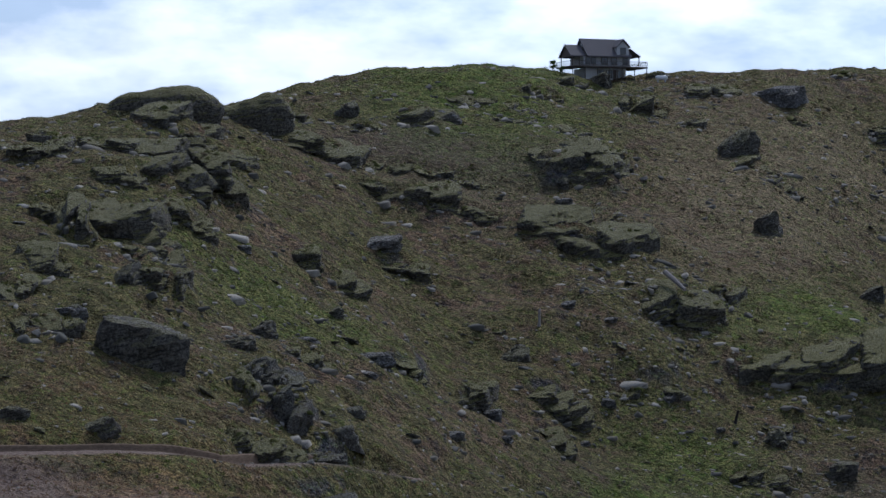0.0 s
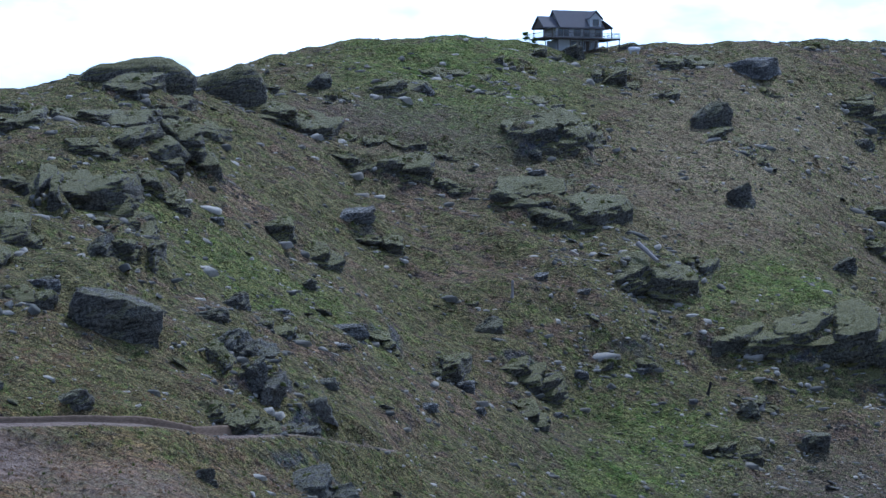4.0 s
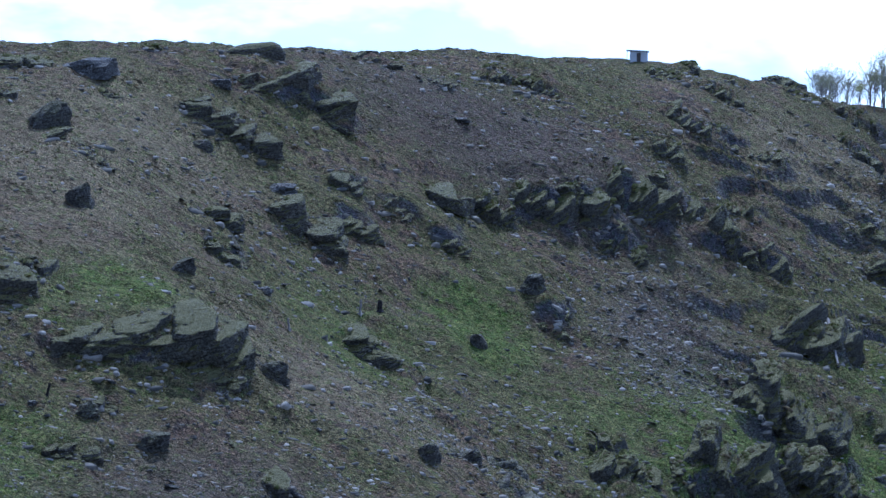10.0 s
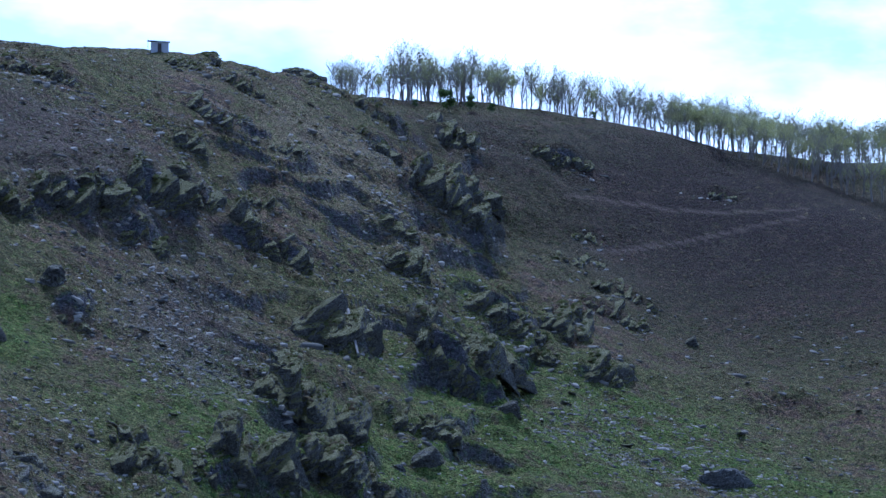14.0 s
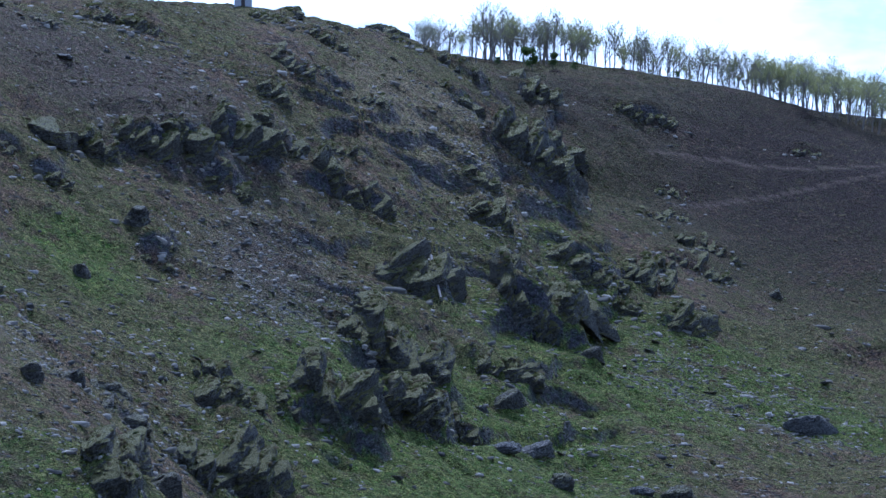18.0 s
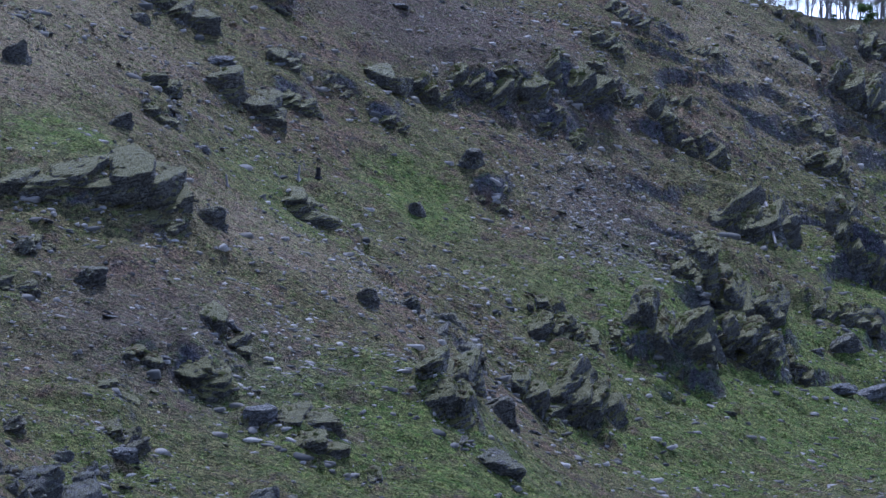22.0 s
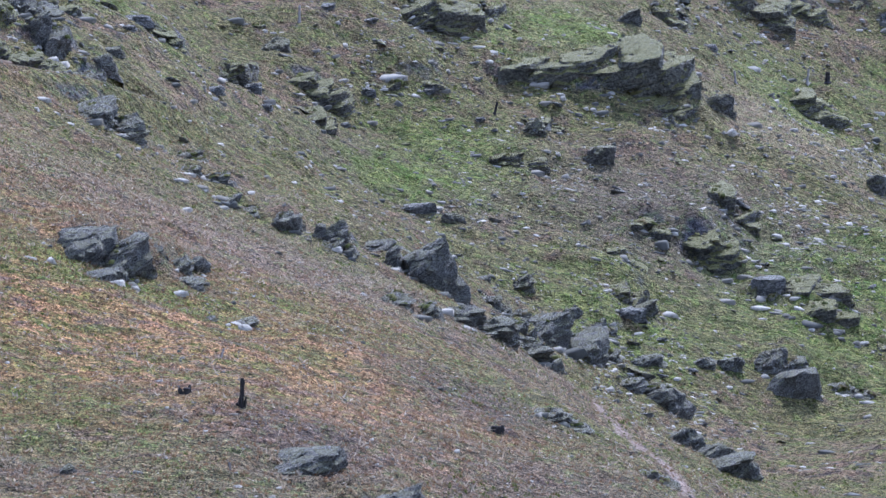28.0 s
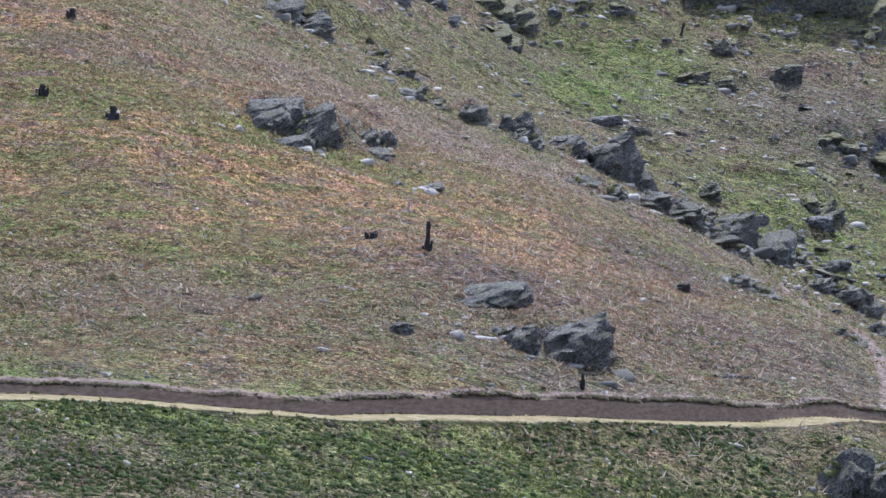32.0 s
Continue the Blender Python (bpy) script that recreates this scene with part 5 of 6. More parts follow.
def build_rock(kind, x, y, z, w, d, h):
    """An outcrop or boulder whose front foot stands at (x, y), at height z; it runs back into the slope."""
    ROCK_COUNT[0] += 1
    rng = np.random.default_rng(1000 + ROCK_COUNT[0])
    az = math.atan2(x, y)
    near = y < 300 and az > -0.12
    steep = az > 0.2
    mat = M_NEAR if near else {"moss": M_MOSSY, "bluff": M_MOSSY, "pale": M_PALE, "boulder": M_BARE, "slab": M_BARE}.get(kind, M_STEEP if steep else M_ROCK)
    slope = max(0.15, (foot(x * 1.015, y * 1.015) - foot(x * 0.995, y * 0.995)) / (0.02 * math.hypot(x, y)))
    lean = rng.normal(30 if near else 26 if steep else 10, 5)
    dip = math.tan(radians(lean))
    at = Matrix.Translation((x, y, z)) @ Matrix.Rotation(-az, 4, "Z")

    def level(ox, back):
        return foot(x + math.cos(az) * ox + math.sin(az) * back, y - math.sin(az) * ox + math.cos(az) * back) - z

    if kind in ("boulder", "pale"):
        if kind == "pale":
            hh = 0.6 * h
            v, f = jointed_block(rng, w, max(d, 1.2), hh, dip * 0.3, -0.1, 0.0, max(0.25, 0.4 * hh), 24, 9)
            v = turned(v, rng.normal(10, 5), 0, rng.uniform(-25, 25), (0, d * 0.4, level(0, 0.4 * d) - 0.1 * hh))
        else:
            v, f = jointed_block(rng, w * 1.05, max(d, 1.1 * h), h * 0.95, rng.normal(0.25, 0.15), rng.uniform(-0.1, 0.25), 0.12, max(0.35, 0.3 * h), 28, 14, 1.0)
            v = turned(v, rng.normal(0, 6), rng.normal(-4, 6), rng.uniform(-25, 25), (0, d * 0.4, level(0, 0.2 * d) - 0.1 * h))
        ob = new("boulder" if kind == "boulder" else "stone_slab", mesh_of("boulder", v, f, mat))
        ob.matrix_world = at
        label = ROCK_LABELS[kind] if not near else "grey weathered boulder lying on the dry grass"
        return tagged(ob, label, "boulder" if kind == "boulder" else "rock slab", "boulders on the hillside" if not near else "rocks on the near slope")
    thing = new("rock_outcrop" if kind not in ("cliff", "bluff") else "rock_cliff" if kind == "cliff" else "rock_bluff")
    thing.matrix_world = at
    tagged(thing, ROCK_LABELS[kind] if not near else "dark tilted schist outcrop in dry grass", "rock outcrop", "outcrops on the hillside" if not near else "rocks on the near slope")
    if kind == "dome":
        for ox, back, fw, fh, lop in ((0.02, 0.0, 1.06, 0.8, 0.35), (0.2, -0.12, 0.5, 0.5, 0.1)):
            v, f = dome_shape(rng, w * fw, 0.5 * w * fw, h * fh, lop)
            v = turned(v, 0, 0, rng.uniform(-6, 6), (ox * w, (0.3 + back) * w, level(ox * w, 0.1 * w) - 0.4))
            part("block", mesh_of("block", v, f, mat, 35), thing)
        return thing
    sheer = kind in ("cliff", "bluff")
    if near and w < 5:
        w *= 1.05
    each = float(np.clip((0.55 if steep else 0.9 if sheer else 1.1) * h, 1.8, 3.6 if steep else 6.0)) if not near else max(0.62 * w, 1.0)
    count = 2 if kind == "slab" else int(np.clip(round(w / each), 2, 8))
    dip = dip * (0.5 if kind == "ledge" or (sheer and not steep) else 1.0)
    for i in range(count):
        ox = ((i + 0.5) / count - 0.5) * w * 0.95 + rng.uniform(-0.15, 0.15) * w / count
        if kind == "slab":
            ox = w * (-0.46, 0.08)[i]
        edge = min(1.0, 2 * abs(ox) / w)
        tall = h * (0.66 if kind == "moss" else 0.9 if not near else 0.95 if w > 5 else 0.62) * (1 - (0.15 if sheer else 0.35) * edge ** 2) * rng.uniform(0.75, 1.05) * (0.82 if steep and not near else 1.0)
        front = 0.25 * h * edge ** 2 + rng.uniform(-0.5, 0.4) - (0.8 if near else 0.1 if kind == "cliff" and steep else 0.6)
        base = min(level(ox, front), level(ox, front - 0.8)) - 0.2
        tiers = 1 if tall < 1.7 or near else 2 if tall < 6 else 3
        low = 0.0
        for j in range(tiers):
            part_h = tall / tiers * (rng.uniform(0.85, 1.2) if tiers > 1 else 1.0)
            bw = w / count * rng.uniform(1.15, 1.6) if kind != "slab" else w * (0.38, 0.85)[i]
            bd = float(np.clip(1.5 * tall / slope + 1.0, 0.7 * bw, 14.0 if not near else 0.9 * bw))
            dy = dip * rng.uniform(0.7, 1.25)
            rise = rng.uniform(0.25, 0.5) if near else slope * rng.uniform(0.2, 0.45)
            v, f = jointed_block(rng, bw, bd, part_h + 0.25 + (0.0 if near else 0.33 * rise * bd), float(np.clip(dy, -0.9, 0.9)) * min(1.0, 1.6 * part_h / bw), rise, 0.3 if near else 0.25 if sheer else 0.22,
                                 float(np.clip(rng.uniform(0.35, 0.8) * (0.5 if near else 1.0) * (1 + 0.05 * h), 0.25, 1.4)), 36 if bw > 3.0 or near else 26, 18 if bw > 3.0 or near else 12)
            v = turned(v, rng.normal(0, 3), rng.normal(0, 4), rng.uniform(-16, 16), (ox + rng.normal(0, 0.1) * bw, front + bd * 0.5, base + low - 0.1))
            if j == tiers - 1 and kind != "slab":
                for q in rng.choice(len(v) // 3, 40 if steep else 16):
                    TURF.append(at @ v[len(v) - 1 - int(q)])
            part("block", mesh_of("block", v, f, mat), thing)
            front += rng.uniform(0.15, 0.6) * part_h * (0.4 if sheer else 1.0)
            low += part_h * 0.92
    return thing


for spec in ROCKS:
    build_rock(*spec)


build_bank(ROAD, 1, -1, 0.28, 1.2, 1.0, "low cut bank of bare brown soil beside the dirt road")
build_bank(TRACK, 0, None, 0.12, 1.8, 0.6, "raw cut bank of reddish soil beside the hill track")

# ---------------------------------------------------------------- scattered cover
RNG = np.random.default_rng(7)


def scatter(count, az0, az1, r0, r1, weight=None):
    """Places on the visible slopes, even over the ground's plan, thinned by weight(x, y)."""
    az, r = np.radians(RNG.uniform(az0, az1, count)), np.sqrt(RNG.uniform(r0 * r0, r1 * r1, count))
    x, y = np.sin(az) * r, np.cos(az) * r
    if weight is not None:
        keep = RNG.uniform(0, 1, count) < weight(x, y)
        x, y = x[keep], y[keep]
    off = np.ones(len(x), bool)
    for line, half in ((ROAD, 2.1), (TRACK, 2.4)):
        off &= np.abs(along(x, y, line)[0]) > half
    x, y = x[off], y[off]
    return x, y, ground(x, y)


def pieces(name, label, category, x, y, z, size, shapes, mat, flat=0.6, lean=0.5, along=False):
    """One object of many copies of small shapes, each turned, stretched and leant by chance."""
    which = RNG.integers(0, len(shapes), len(x))
    all_v, all_f, start = [], [], 0
    for i, (sv, sf) in enumerate(shapes):
        s = which == i
        k = int(s.sum())
        if not k:
            continue
        a, t, u = (RNG.normal(-0.35, 0.6, k) if along else RNG.uniform(0, 6.28, k)), RNG.normal(0, lean, k), RNG.normal(-0.42 if along else 0.0, lean, k)
        sx, sy, sz = size[s] * RNG.uniform(0.9, 2.5 if along else 2.0, k), size[s] * RNG.uniform(0.5, 1.1, k), size[s] * RNG.uniform(0.6, 1.4, k)
        sz = sz * flat
        lx, ly, lz = sv[:, 0][None] * sx[:, None], sv[:, 1][None] * sy[:, None], sv[:, 2][None] * sz[:, None]
        lx, lz = lx * np.cos(t)[:, None] + lz * np.sin(t)[:, None], lz * np.cos(t)[:, None] - lx * np.sin(t)[:, None]
        ly, lz = ly * np.cos(u)[:, None] + lz * np.sin(u)[:, None], lz * np.cos(u)[:, None] - ly * np.sin(u)[:, None]
        gx, gy = lx * np.cos(a)[:, None] - ly * np.sin(a)[:, None], lx * np.sin(a)[:, None] + ly * np.cos(a)[:, None]
        deep = (0.12 * size[s] if along else 0.0 * size[s])[:, None]
        v = np.stack([gx + x[s][:, None], gy + y[s][:, None], lz + z[s][:, None] - deep], -1).reshape(-1, 3)
        f = (sf[None] + (np.arange(k) * len(sv))[:, None, None]).reshape(-1, 3) + start
        all_v.append(v), all_f.append(f)
        start += len(v)
    ob = new(name, big_mesh(name, np.concatenate(all_v), np.concatenate(all_f), mat))
    return tagged(ob, label, category, kind="stuff")


def clump_shape(seed, n=7):
    rg = np.random.default_rng(seed)
    a = np.arange(n) * 2 * np.pi / n
    low = np.stack([np.cos(a) * rg.uniform(0.38, 0.62, n), np.sin(a) * rg.uniform(0.38, 0.62, n), np.full(n, -0.25)], 1)
    mid = np.stack([np.cos(a) * rg.uniform(0.25, 0.45, n), np.sin(a) * rg.uniform(0.25, 0.45, n), rg.uniform(0.25, 0.6, n)], 1)
    v = np.concatenate([low, mid, [[0, 0, 0.62]]])
    f = []
    for i in range(n):
        j = (i + 1) % n
        f += [(i, j, n + j), (i, n + j, n + i), (n + i, n + j, 2 * n)]
    return v, np.array(f)


def tuft_shape(seed, blades=7, splay=0.5, wide=0.10):
    rg = np.random.default_rng(seed)
    v, f = [], []
    for i in range(blades):
        a, lean, tall = rg.uniform(0, 6.28), rg.uniform(0.1, splay), rg.uniform(0.6, 1.1)
        ox, oy = rg.uniform(-0.22, 0.22, 2)
        wx, wy = -math.sin(a) * wide, math.cos(a) * wide
        tx, ty = ox + math.cos(a) * lean, oy + math.sin(a) * lean
        k = len(v)
        v += [(ox - wx, oy - wy, -0.12), (ox + wx, oy + wy, -0.12), (tx, ty, tall)]
        f.append((k, k + 1, k + 2))
    return np.array(v), np.array(f)


def flag_shape(seed, n=6, rings=1):
    """A flat broken stone: an uneven many-sided slab with a level top and sheer sides."""
    rg = np.random.default_rng(seed)
    a = (np.arange(n) + rg.uniform(-0.3, 0.3, n)) * 2 * np.pi / n
    rad = rg.uniform(0.32, 0.55, n)
    v = [np.stack([np.cos(a) * rad, np.sin(a) * rad, np.full(n, -0.6)], 1)]
    for k in range(rings):
        v.append(np.stack([np.cos(a) * rad * (1.0 - 0.16 * k), np.sin(a) * rad * (1.0 - 0.16 * k), 0.32 + 0.18 * k + rg.uniform(-0.07, 0.07, n)], 1))
    top = len(v) - 1
    v, f = np.concatenate(v + [[[0, 0, 0.36 + 0.18 * (rings - 1)]]]), []
    for i in range(n):
        j = (i + 1) % n
        for k in range(top):
            f += [(k * n + i, k * n + j, k * n + n + j), (k * n + i, k * n + n + j, k * n + n + i)]
        f.append((top * n + i, top * n + j, len(v) - 1))
    return v, np.array(f)


STONES = [flag_shape(s, 5 + s % 3) for s in range(10)]
CLUMPS = [clump_shape(s) for s in range(6)]
TUFTS = [tuft_shape(s) for s in range(6)]
HUMPS = [clump_shape(40 + s, 5) for s in range(8)]
STALKS = [tuft_shape(20 + s, 5, 1.5, 0.11) for s in range(5)]

cover("scree", 16, 492, 16, 32)
cover("scree", 4.0, 325, 16, 40, 0.55)
cover("scree", 9, 345, 22, 30, 0.6)
cover("scree", 1.2, 372, 12, 26, 0.65)
cover("scree", 6.2, 285, 9, 30, 0.9)
cover("scree", 12.5, 400, 18, 30, 0.5)
cover("scree", 24.5, 480, 22, 10, 0.4)
cover("scree", 26, 540, 30, 25, 0.6)
cover("scree", 20.5, 600, 16, 60, 0.5)
cover("scree", -7, 300, 30, 40, 0.3)
cover("scree", 7.5, 455, 22, 20, 0.35)
cover("scree", 14.5, 565, 25, 15, 0.35)
cover("scree", 4, 142, 25, 12, 0.25)


def scree_weight(x, y):
    return np.clip(cover_at("scree", x, y) * (0.6 + 1.4 * (relief(x, y, 7, 31) + 0.3)) + 0.02 + 0.07 * (relief(x, y, 30, 33) > 0.1), 0, 1)


x, y, z = scatter(190000, -13, 32, 225, 640, scree_weight)
small = np.exp(RNG.normal(-0.85, 0.55, len(x)))
pieces("scree", "scattered loose grey stones on the slope", "loose stones", x, y, z, np.clip(small, 0.16, 1.3) * np.clip(np.hypot(x, y) / 430, 0.7, 1.0), STONES, M_STONES, 0.42, 0.16, True)
x, y, z = scatter(5000, -13, 9, 120, 235)
pieces("small_stones", "small pale stones among the grass", "loose stones", x, y, z, np.clip(np.exp(RNG.normal(-1.9, 0.4, len(x))), 0.08, 0.4), STONES, M_STONES, 0.55, 0.25)

# larger loose stones, one by one
stone_meshes = []
for s in range(10):
    sv, sf = stone_shape(60 + s, 2)
    stone_meshes.append(mesh_of("stone", sv * np.array([1.35, 0.8, 0.36]), sf, M_PALE if s % 3 == 0 else M_ROCK))
x, y, z = scatter(4200, -12.5, 31, 230, 640, scree_weight)
for i in range(min(290, len(x))):
    ob = new("stone", stone_meshes[i % 10])
    s = float(np.clip(np.exp(RNG.normal(0.3, 0.35)), 0.8, 2.8))
    ob.matrix_world = Matrix.LocRotScale((x[i], y[i], z[i] + 0.08 * s), Euler((RNG.normal(-0.2, 0.15), RNG.normal(0.2, 0.2), RNG.normal(-0.3, 0.6))), (s, s, s))
    tagged(ob, "loose pale grey stone on the slope" if i % 10 % 3 == 0 else "loose dark grey stone on the slope", "stone", "loose stones on the slope")


# broken rock round the feet of the outcrops
RUBBLE = [flag_shape(90 + i, 6 + i % 3, 2) for i in range(8)]
rx, ry, rs = [], [], []
for kind, x0, y0, z0, w, d, h in ROCKS:
    if kind not in ("boulder", "pale") and w > 2.5:
        for i in range(int(np.clip(w * 2.2, 5, 26))):
            a, out = math.atan2(x0, y0), RNG.normal(0, 0.6) * h - 0.8 * h
            across = RNG.normal(0, 0.5) * w
            rx.append(x0 + math.cos(a) * across + math.sin(a) * (out + 0.6 * h))
            ry.append(y0 - math.sin(a) * across + math.cos(a) * (out + 0.6 * h))
            rs.append(np.clip(np.exp(RNG.normal(-0.35, 0.45)), 0.3, 0.32 * w))
rx, ry, rs = np.array(rx), np.array(ry), np.array(rs)
pieces("rubble", "broken grey rock fallen round the outcrops", "rubble", rx, ry, ground(rx, ry) + 0.02, rs, RUBBLE, M_STONES, 0.42, 0.2, True)


x, y, z = scatter(30000, -13, 31, 250, 640, lambda x, y: np.clip(0.05 + 0.8 * relief(x, y, 14, 37) - 0.25 * cover_at("brown", x, y), 0.01, 1))
pieces("slabs", "flat grey slabs of stone strewn down the slope", "loose stones", x, y, z, np.clip(np.exp(RNG.normal(-0.2, 0.4, len(x))), 0.4, 1.9) * np.clip(np.hypot(x, y) / 450, 0.65, 1.0), RUBBLE, M_STONES, 0.38, 0.16, True)


def heath_weight(x, y):
    return np.clip(0.4 + 1.6 * relief(x, y, 12, 41) - 0.75 * cover_at("green", x, y), 0.05, 1) * (1 - 0.8 * np.clip(cover_at("brown", x, y), 0, 1))


x, y, z = scatter(120000, -13.2, 32.2, 240, 760, heath_weight)
pieces("heath", "low brown heath clumps on the hillside", "heath", x, y, z, np.clip(np.exp(RNG.normal(-0.75, 0.4, len(x))), 0.2, 1.1) * np.clip(np.hypot(x, y) / 520, 0.45, 1.0), HUMPS, M_CLUMP, 0.32, 0.2)
x, y, z = scatter(14000, -13, 9, 122, 260, lambda x, y: np.clip(0.1 + 1.5 * relief(x, y, 8, 43), 0.02, 1))
pieces("heath_near", "brown heath clumps among dry grass", "heath", x, y, z, RNG.uniform(0.1, 0.34, len(x)), CLUMPS, M_CLUMP, 0.4, 0.2)


def lush_weight(x, y):
    return np.clip(0.9 * cover_at("green", x, y) + 0.22 + 0.9 * relief(x, y, 10, 47), 0.02, 1)


x, y, z = scatter(60000, -13.2, 32.2, 225, 600, lush_weight)
pieces("grass", "green grass tufts on the hillside", "grass", x, y, z, RNG.uniform(0.25, 0.55, len(x)), TUFTS, M_TUFT, 0.6, 0.2)
x, y, z = scatter(40000, -13.2, 10, 118, 235, lambda x, y: np.clip(0.9 * cover_at("green", x, y) - 0.1 + 1.6 * relief(x, y, 10, 47), 0.01, 1))
pieces("grass_near", "green grass tufts beside the dirt road", "grass", x, y, z, RNG.uniform(0.14, 0.38, len(x)), TUFTS, M_TUFT, 0.55, 0.25)
x, y, z = scatter(70000, -13.2, 9, 138, 290, lambda x, y: np.clip(1.0 * cover_at("straw", x, y) + 0.15 + 0.6 * relief(x, y, 9, 51), 0.02, 1))
pieces("dry_grass", "orange and straw coloured dry grass", "dry grass", x, y, z, RNG.uniform(0.12, 0.34, len(x)), TUFTS, M_STRAW, 0.55, 0.3)
x, y, z = scatter(28000, -13.2, 9, 136, 280, lambda x, y: np.clip(0.9 * cover_at("bare", x, y) + 0.25 + 0.9 * relief(x, y, 11, 53), 0.02, 1))
pieces("dead_stalks", "grey dead stalks lying over the slope", "dead stalks", x, y, z, RNG.uniform(0.2, 0.6, len(x)), STALKS, M_STICK, 0.35, 0.6)

spots = np.array([q[:] for q in TURF])
keep = RNG.uniform(0, 1, len(spots)) < np.clip(0.55 + 1.5 * relief(spots[:, 0], spots[:, 1], 11, 71), 0.05, 1)
x, y, z = spots[keep].T
size = RNG.uniform(0.4, 1.15, len(x)) * np.clip(np.hypot(x, y) / 480, 0.45, 1.0)
half = len(x) * 2 // 3
order = RNG.permutation(len(x))
p, q = order[:half], order[half:]
pieces("rock_moss", "olive green moss cushions and tufts grown over the outcrops", "moss", x[p], y[p], z[p] - 0.1, size[p] * 1.25, HUMPS + TUFTS, M_MOSS, 0.5, 0.25)
pieces("rock_heath", "brown heath grown over the outcrops", "heath", x[q], y[q], z[q] - 0.05, size[q], CLUMPS, M_CLUMP, 0.4, 0.25)

# brown and green turf, darkened to paint in the shadow of the bank's lip
M_SHADED_TURF = make_islands("turf_edge", (0.07, 0.052, 0.036), (0.11, 0.08, 0.055), (0.12, 0.125, 0.045), (0.16, 0.12, 0.08), through_light=0.2)
M_SCRUB = make_islands("verge_scrub", (0.034, 0.052, 0.016), (0.054, 0.08, 0.022), (0.09, 0.118, 0.032), (0.12, 0.135, 0.046), (0.10, 0.08, 0.052), through_light=0.35)
x, y, z = scatter(45000, -13.5, 9, 112, 152, lambda x, y: np.clip((along(x, y, ROAD)[0] < -2.2) * (0.5 + 1.3 * relief(x, y, 3.5, 91)), 0, 1))
pieces("verge_scrub", "dark green scrub on the verge below the dirt road", "scrub", x, y, z, RNG.uniform(0.12, 0.42, len(x)), TUFTS + CLUMPS, M_SCRUB, 0.5, 0.3)


# fringe of clumps on the bank's brow, in the colours with painted shade
x, y, z = scatter(260000, -13.5, 8, 128, 172, lambda x, y: 1.0 * (np.abs(along(x, y, ROAD)[0] - 2.25) < 0.14))
_, px, py = along(x, y, ROAD)
x, y = px + (x - px) * 0.76, py + (y - py) * 0.76
z = np.maximum(smooth_land(px + (x - px) * 1.26, py + (y - py) * 1.26) - 0.16, z - 0.2)
pieces("turf_edge", "ragged turf along the top of the road bank, its shade put into the colour", "turf", x, y, z - 0.02, RNG.uniform(0.16, 0.34, len(x)), CLUMPS, M_SHADED_TURF, 0.5, 0.3)


# ---------------------------------------------------------------- burnt snags, logs, posts
def snag(name, label, category, x, y, tall, rad, lean=0.05, mat=None, stubs=2, seed=0, sink=0.2):
    rg = random.Random(seed)
    base = Vector((x, y, foot(x, y) - sink))
    pts = [Vector((0, 0, 0))]
    for i in range(1, 8):
        pts.append(Vector((lean * tall * i / 7 + rg.uniform(-0.03, 0.03) * tall * 0.5, rg.uniform(-0.02, 0.02) * tall, (tall + sink) * i / 7)))
    thing = new(name)
    thing.location = base
    v, f = [], []
    tube(v, f, pts, [rad * s for s in (1.9, 1.25, 1.0, 0.95, 0.9, 0.85, 1.0, 0.75)], 8)
    part("trunk", mesh_of("trunk", v, f, mat or M_CHAR), thing)
    for i in range(stubs):
        a, b = rg.uniform(0, 6.28), rg.uniform(0.25, 0.6) * (1.0 if i else 0.7)
        q = Vector((math.cos(a) * rad * 1.2, math.sin(a) * rad * 1.2, 0.02))
        v, f = [], []
        tube(v, f, [q, q + Vector((math.cos(a) * 0.12, math.sin(a) * 0.12, b * 0.5 + sink)), q + Vector((math.cos(a) * 0.2, math.sin(a) * 0.2, b + sink))], [rad * 0.8, rad * 0.6, rad * 0.25], 6)
        part("stub", mesh_of("stub", v, f, mat or M_CHAR), thing)
    return tagged(thing, label, category)


def log(name, label, a, b, rad, mat, seed=0):
    rg = random.Random(seed)
    va, vb = Vector(a), Vector(b)
    pts = [va.lerp(vb, i / 6) + Vector((0, 0, rg.uniform(-0.05, 0.05))) for i in range(7)]
    v, f = [], []
    tube(v, f, [q - va for q in pts], [rad * (1.15 - 0.07 * i) for i in range(7)], 8)
    ob = new(name, mesh_of(name, v, f, mat))
    ob.location = va
    return tagged(ob, label, "log")


snag("burnt_snag", "charred black upright snag with burnt stubs", "tree stump", -7.08, 172.75, 1.80, 0.162, 0.05, None, 5, 0)
snag("burnt_stump", "dark weathered tree stump on the slope", "tree stump", -31.14, 197.89, 0.83, 0.292, 0.05, None, 3, 1)
snag("burnt_stump", "dark weathered tree stump on the slope", "tree stump", -37.25, 202.87, 0.69, 0.258, 0.05, None, 3, 2)
snag("burnt_stump", "small charred stump in the grass", "tree stump", -39.13, 227.05, 0.77, 0.289, 0.05, None, 2, 3)
snag("burnt_stump", "small charred stump above the dirt road", "tree stump", 2.38, 148.05, 0.83, 0.093, 0.05, None, 5, 4)
snag("broken_stake", "thin weathered stake leaning in the grass", "stake", -9.03, 186.20, 0.62, 0.078, 0.35, M_GREYWOOD, 0, 5)
snag("burnt_stump", "small charred stump in the grass", "tree stump", -10.65, 174.58, 0.33, 0.255, 0.05, None, 2, 6)
snag("upright_post", "pale weathered upright post on the slope", "post", -7.07, 364.92, 2.28, 0.190, 0.03, M_GREYWOOD, 0, 7)
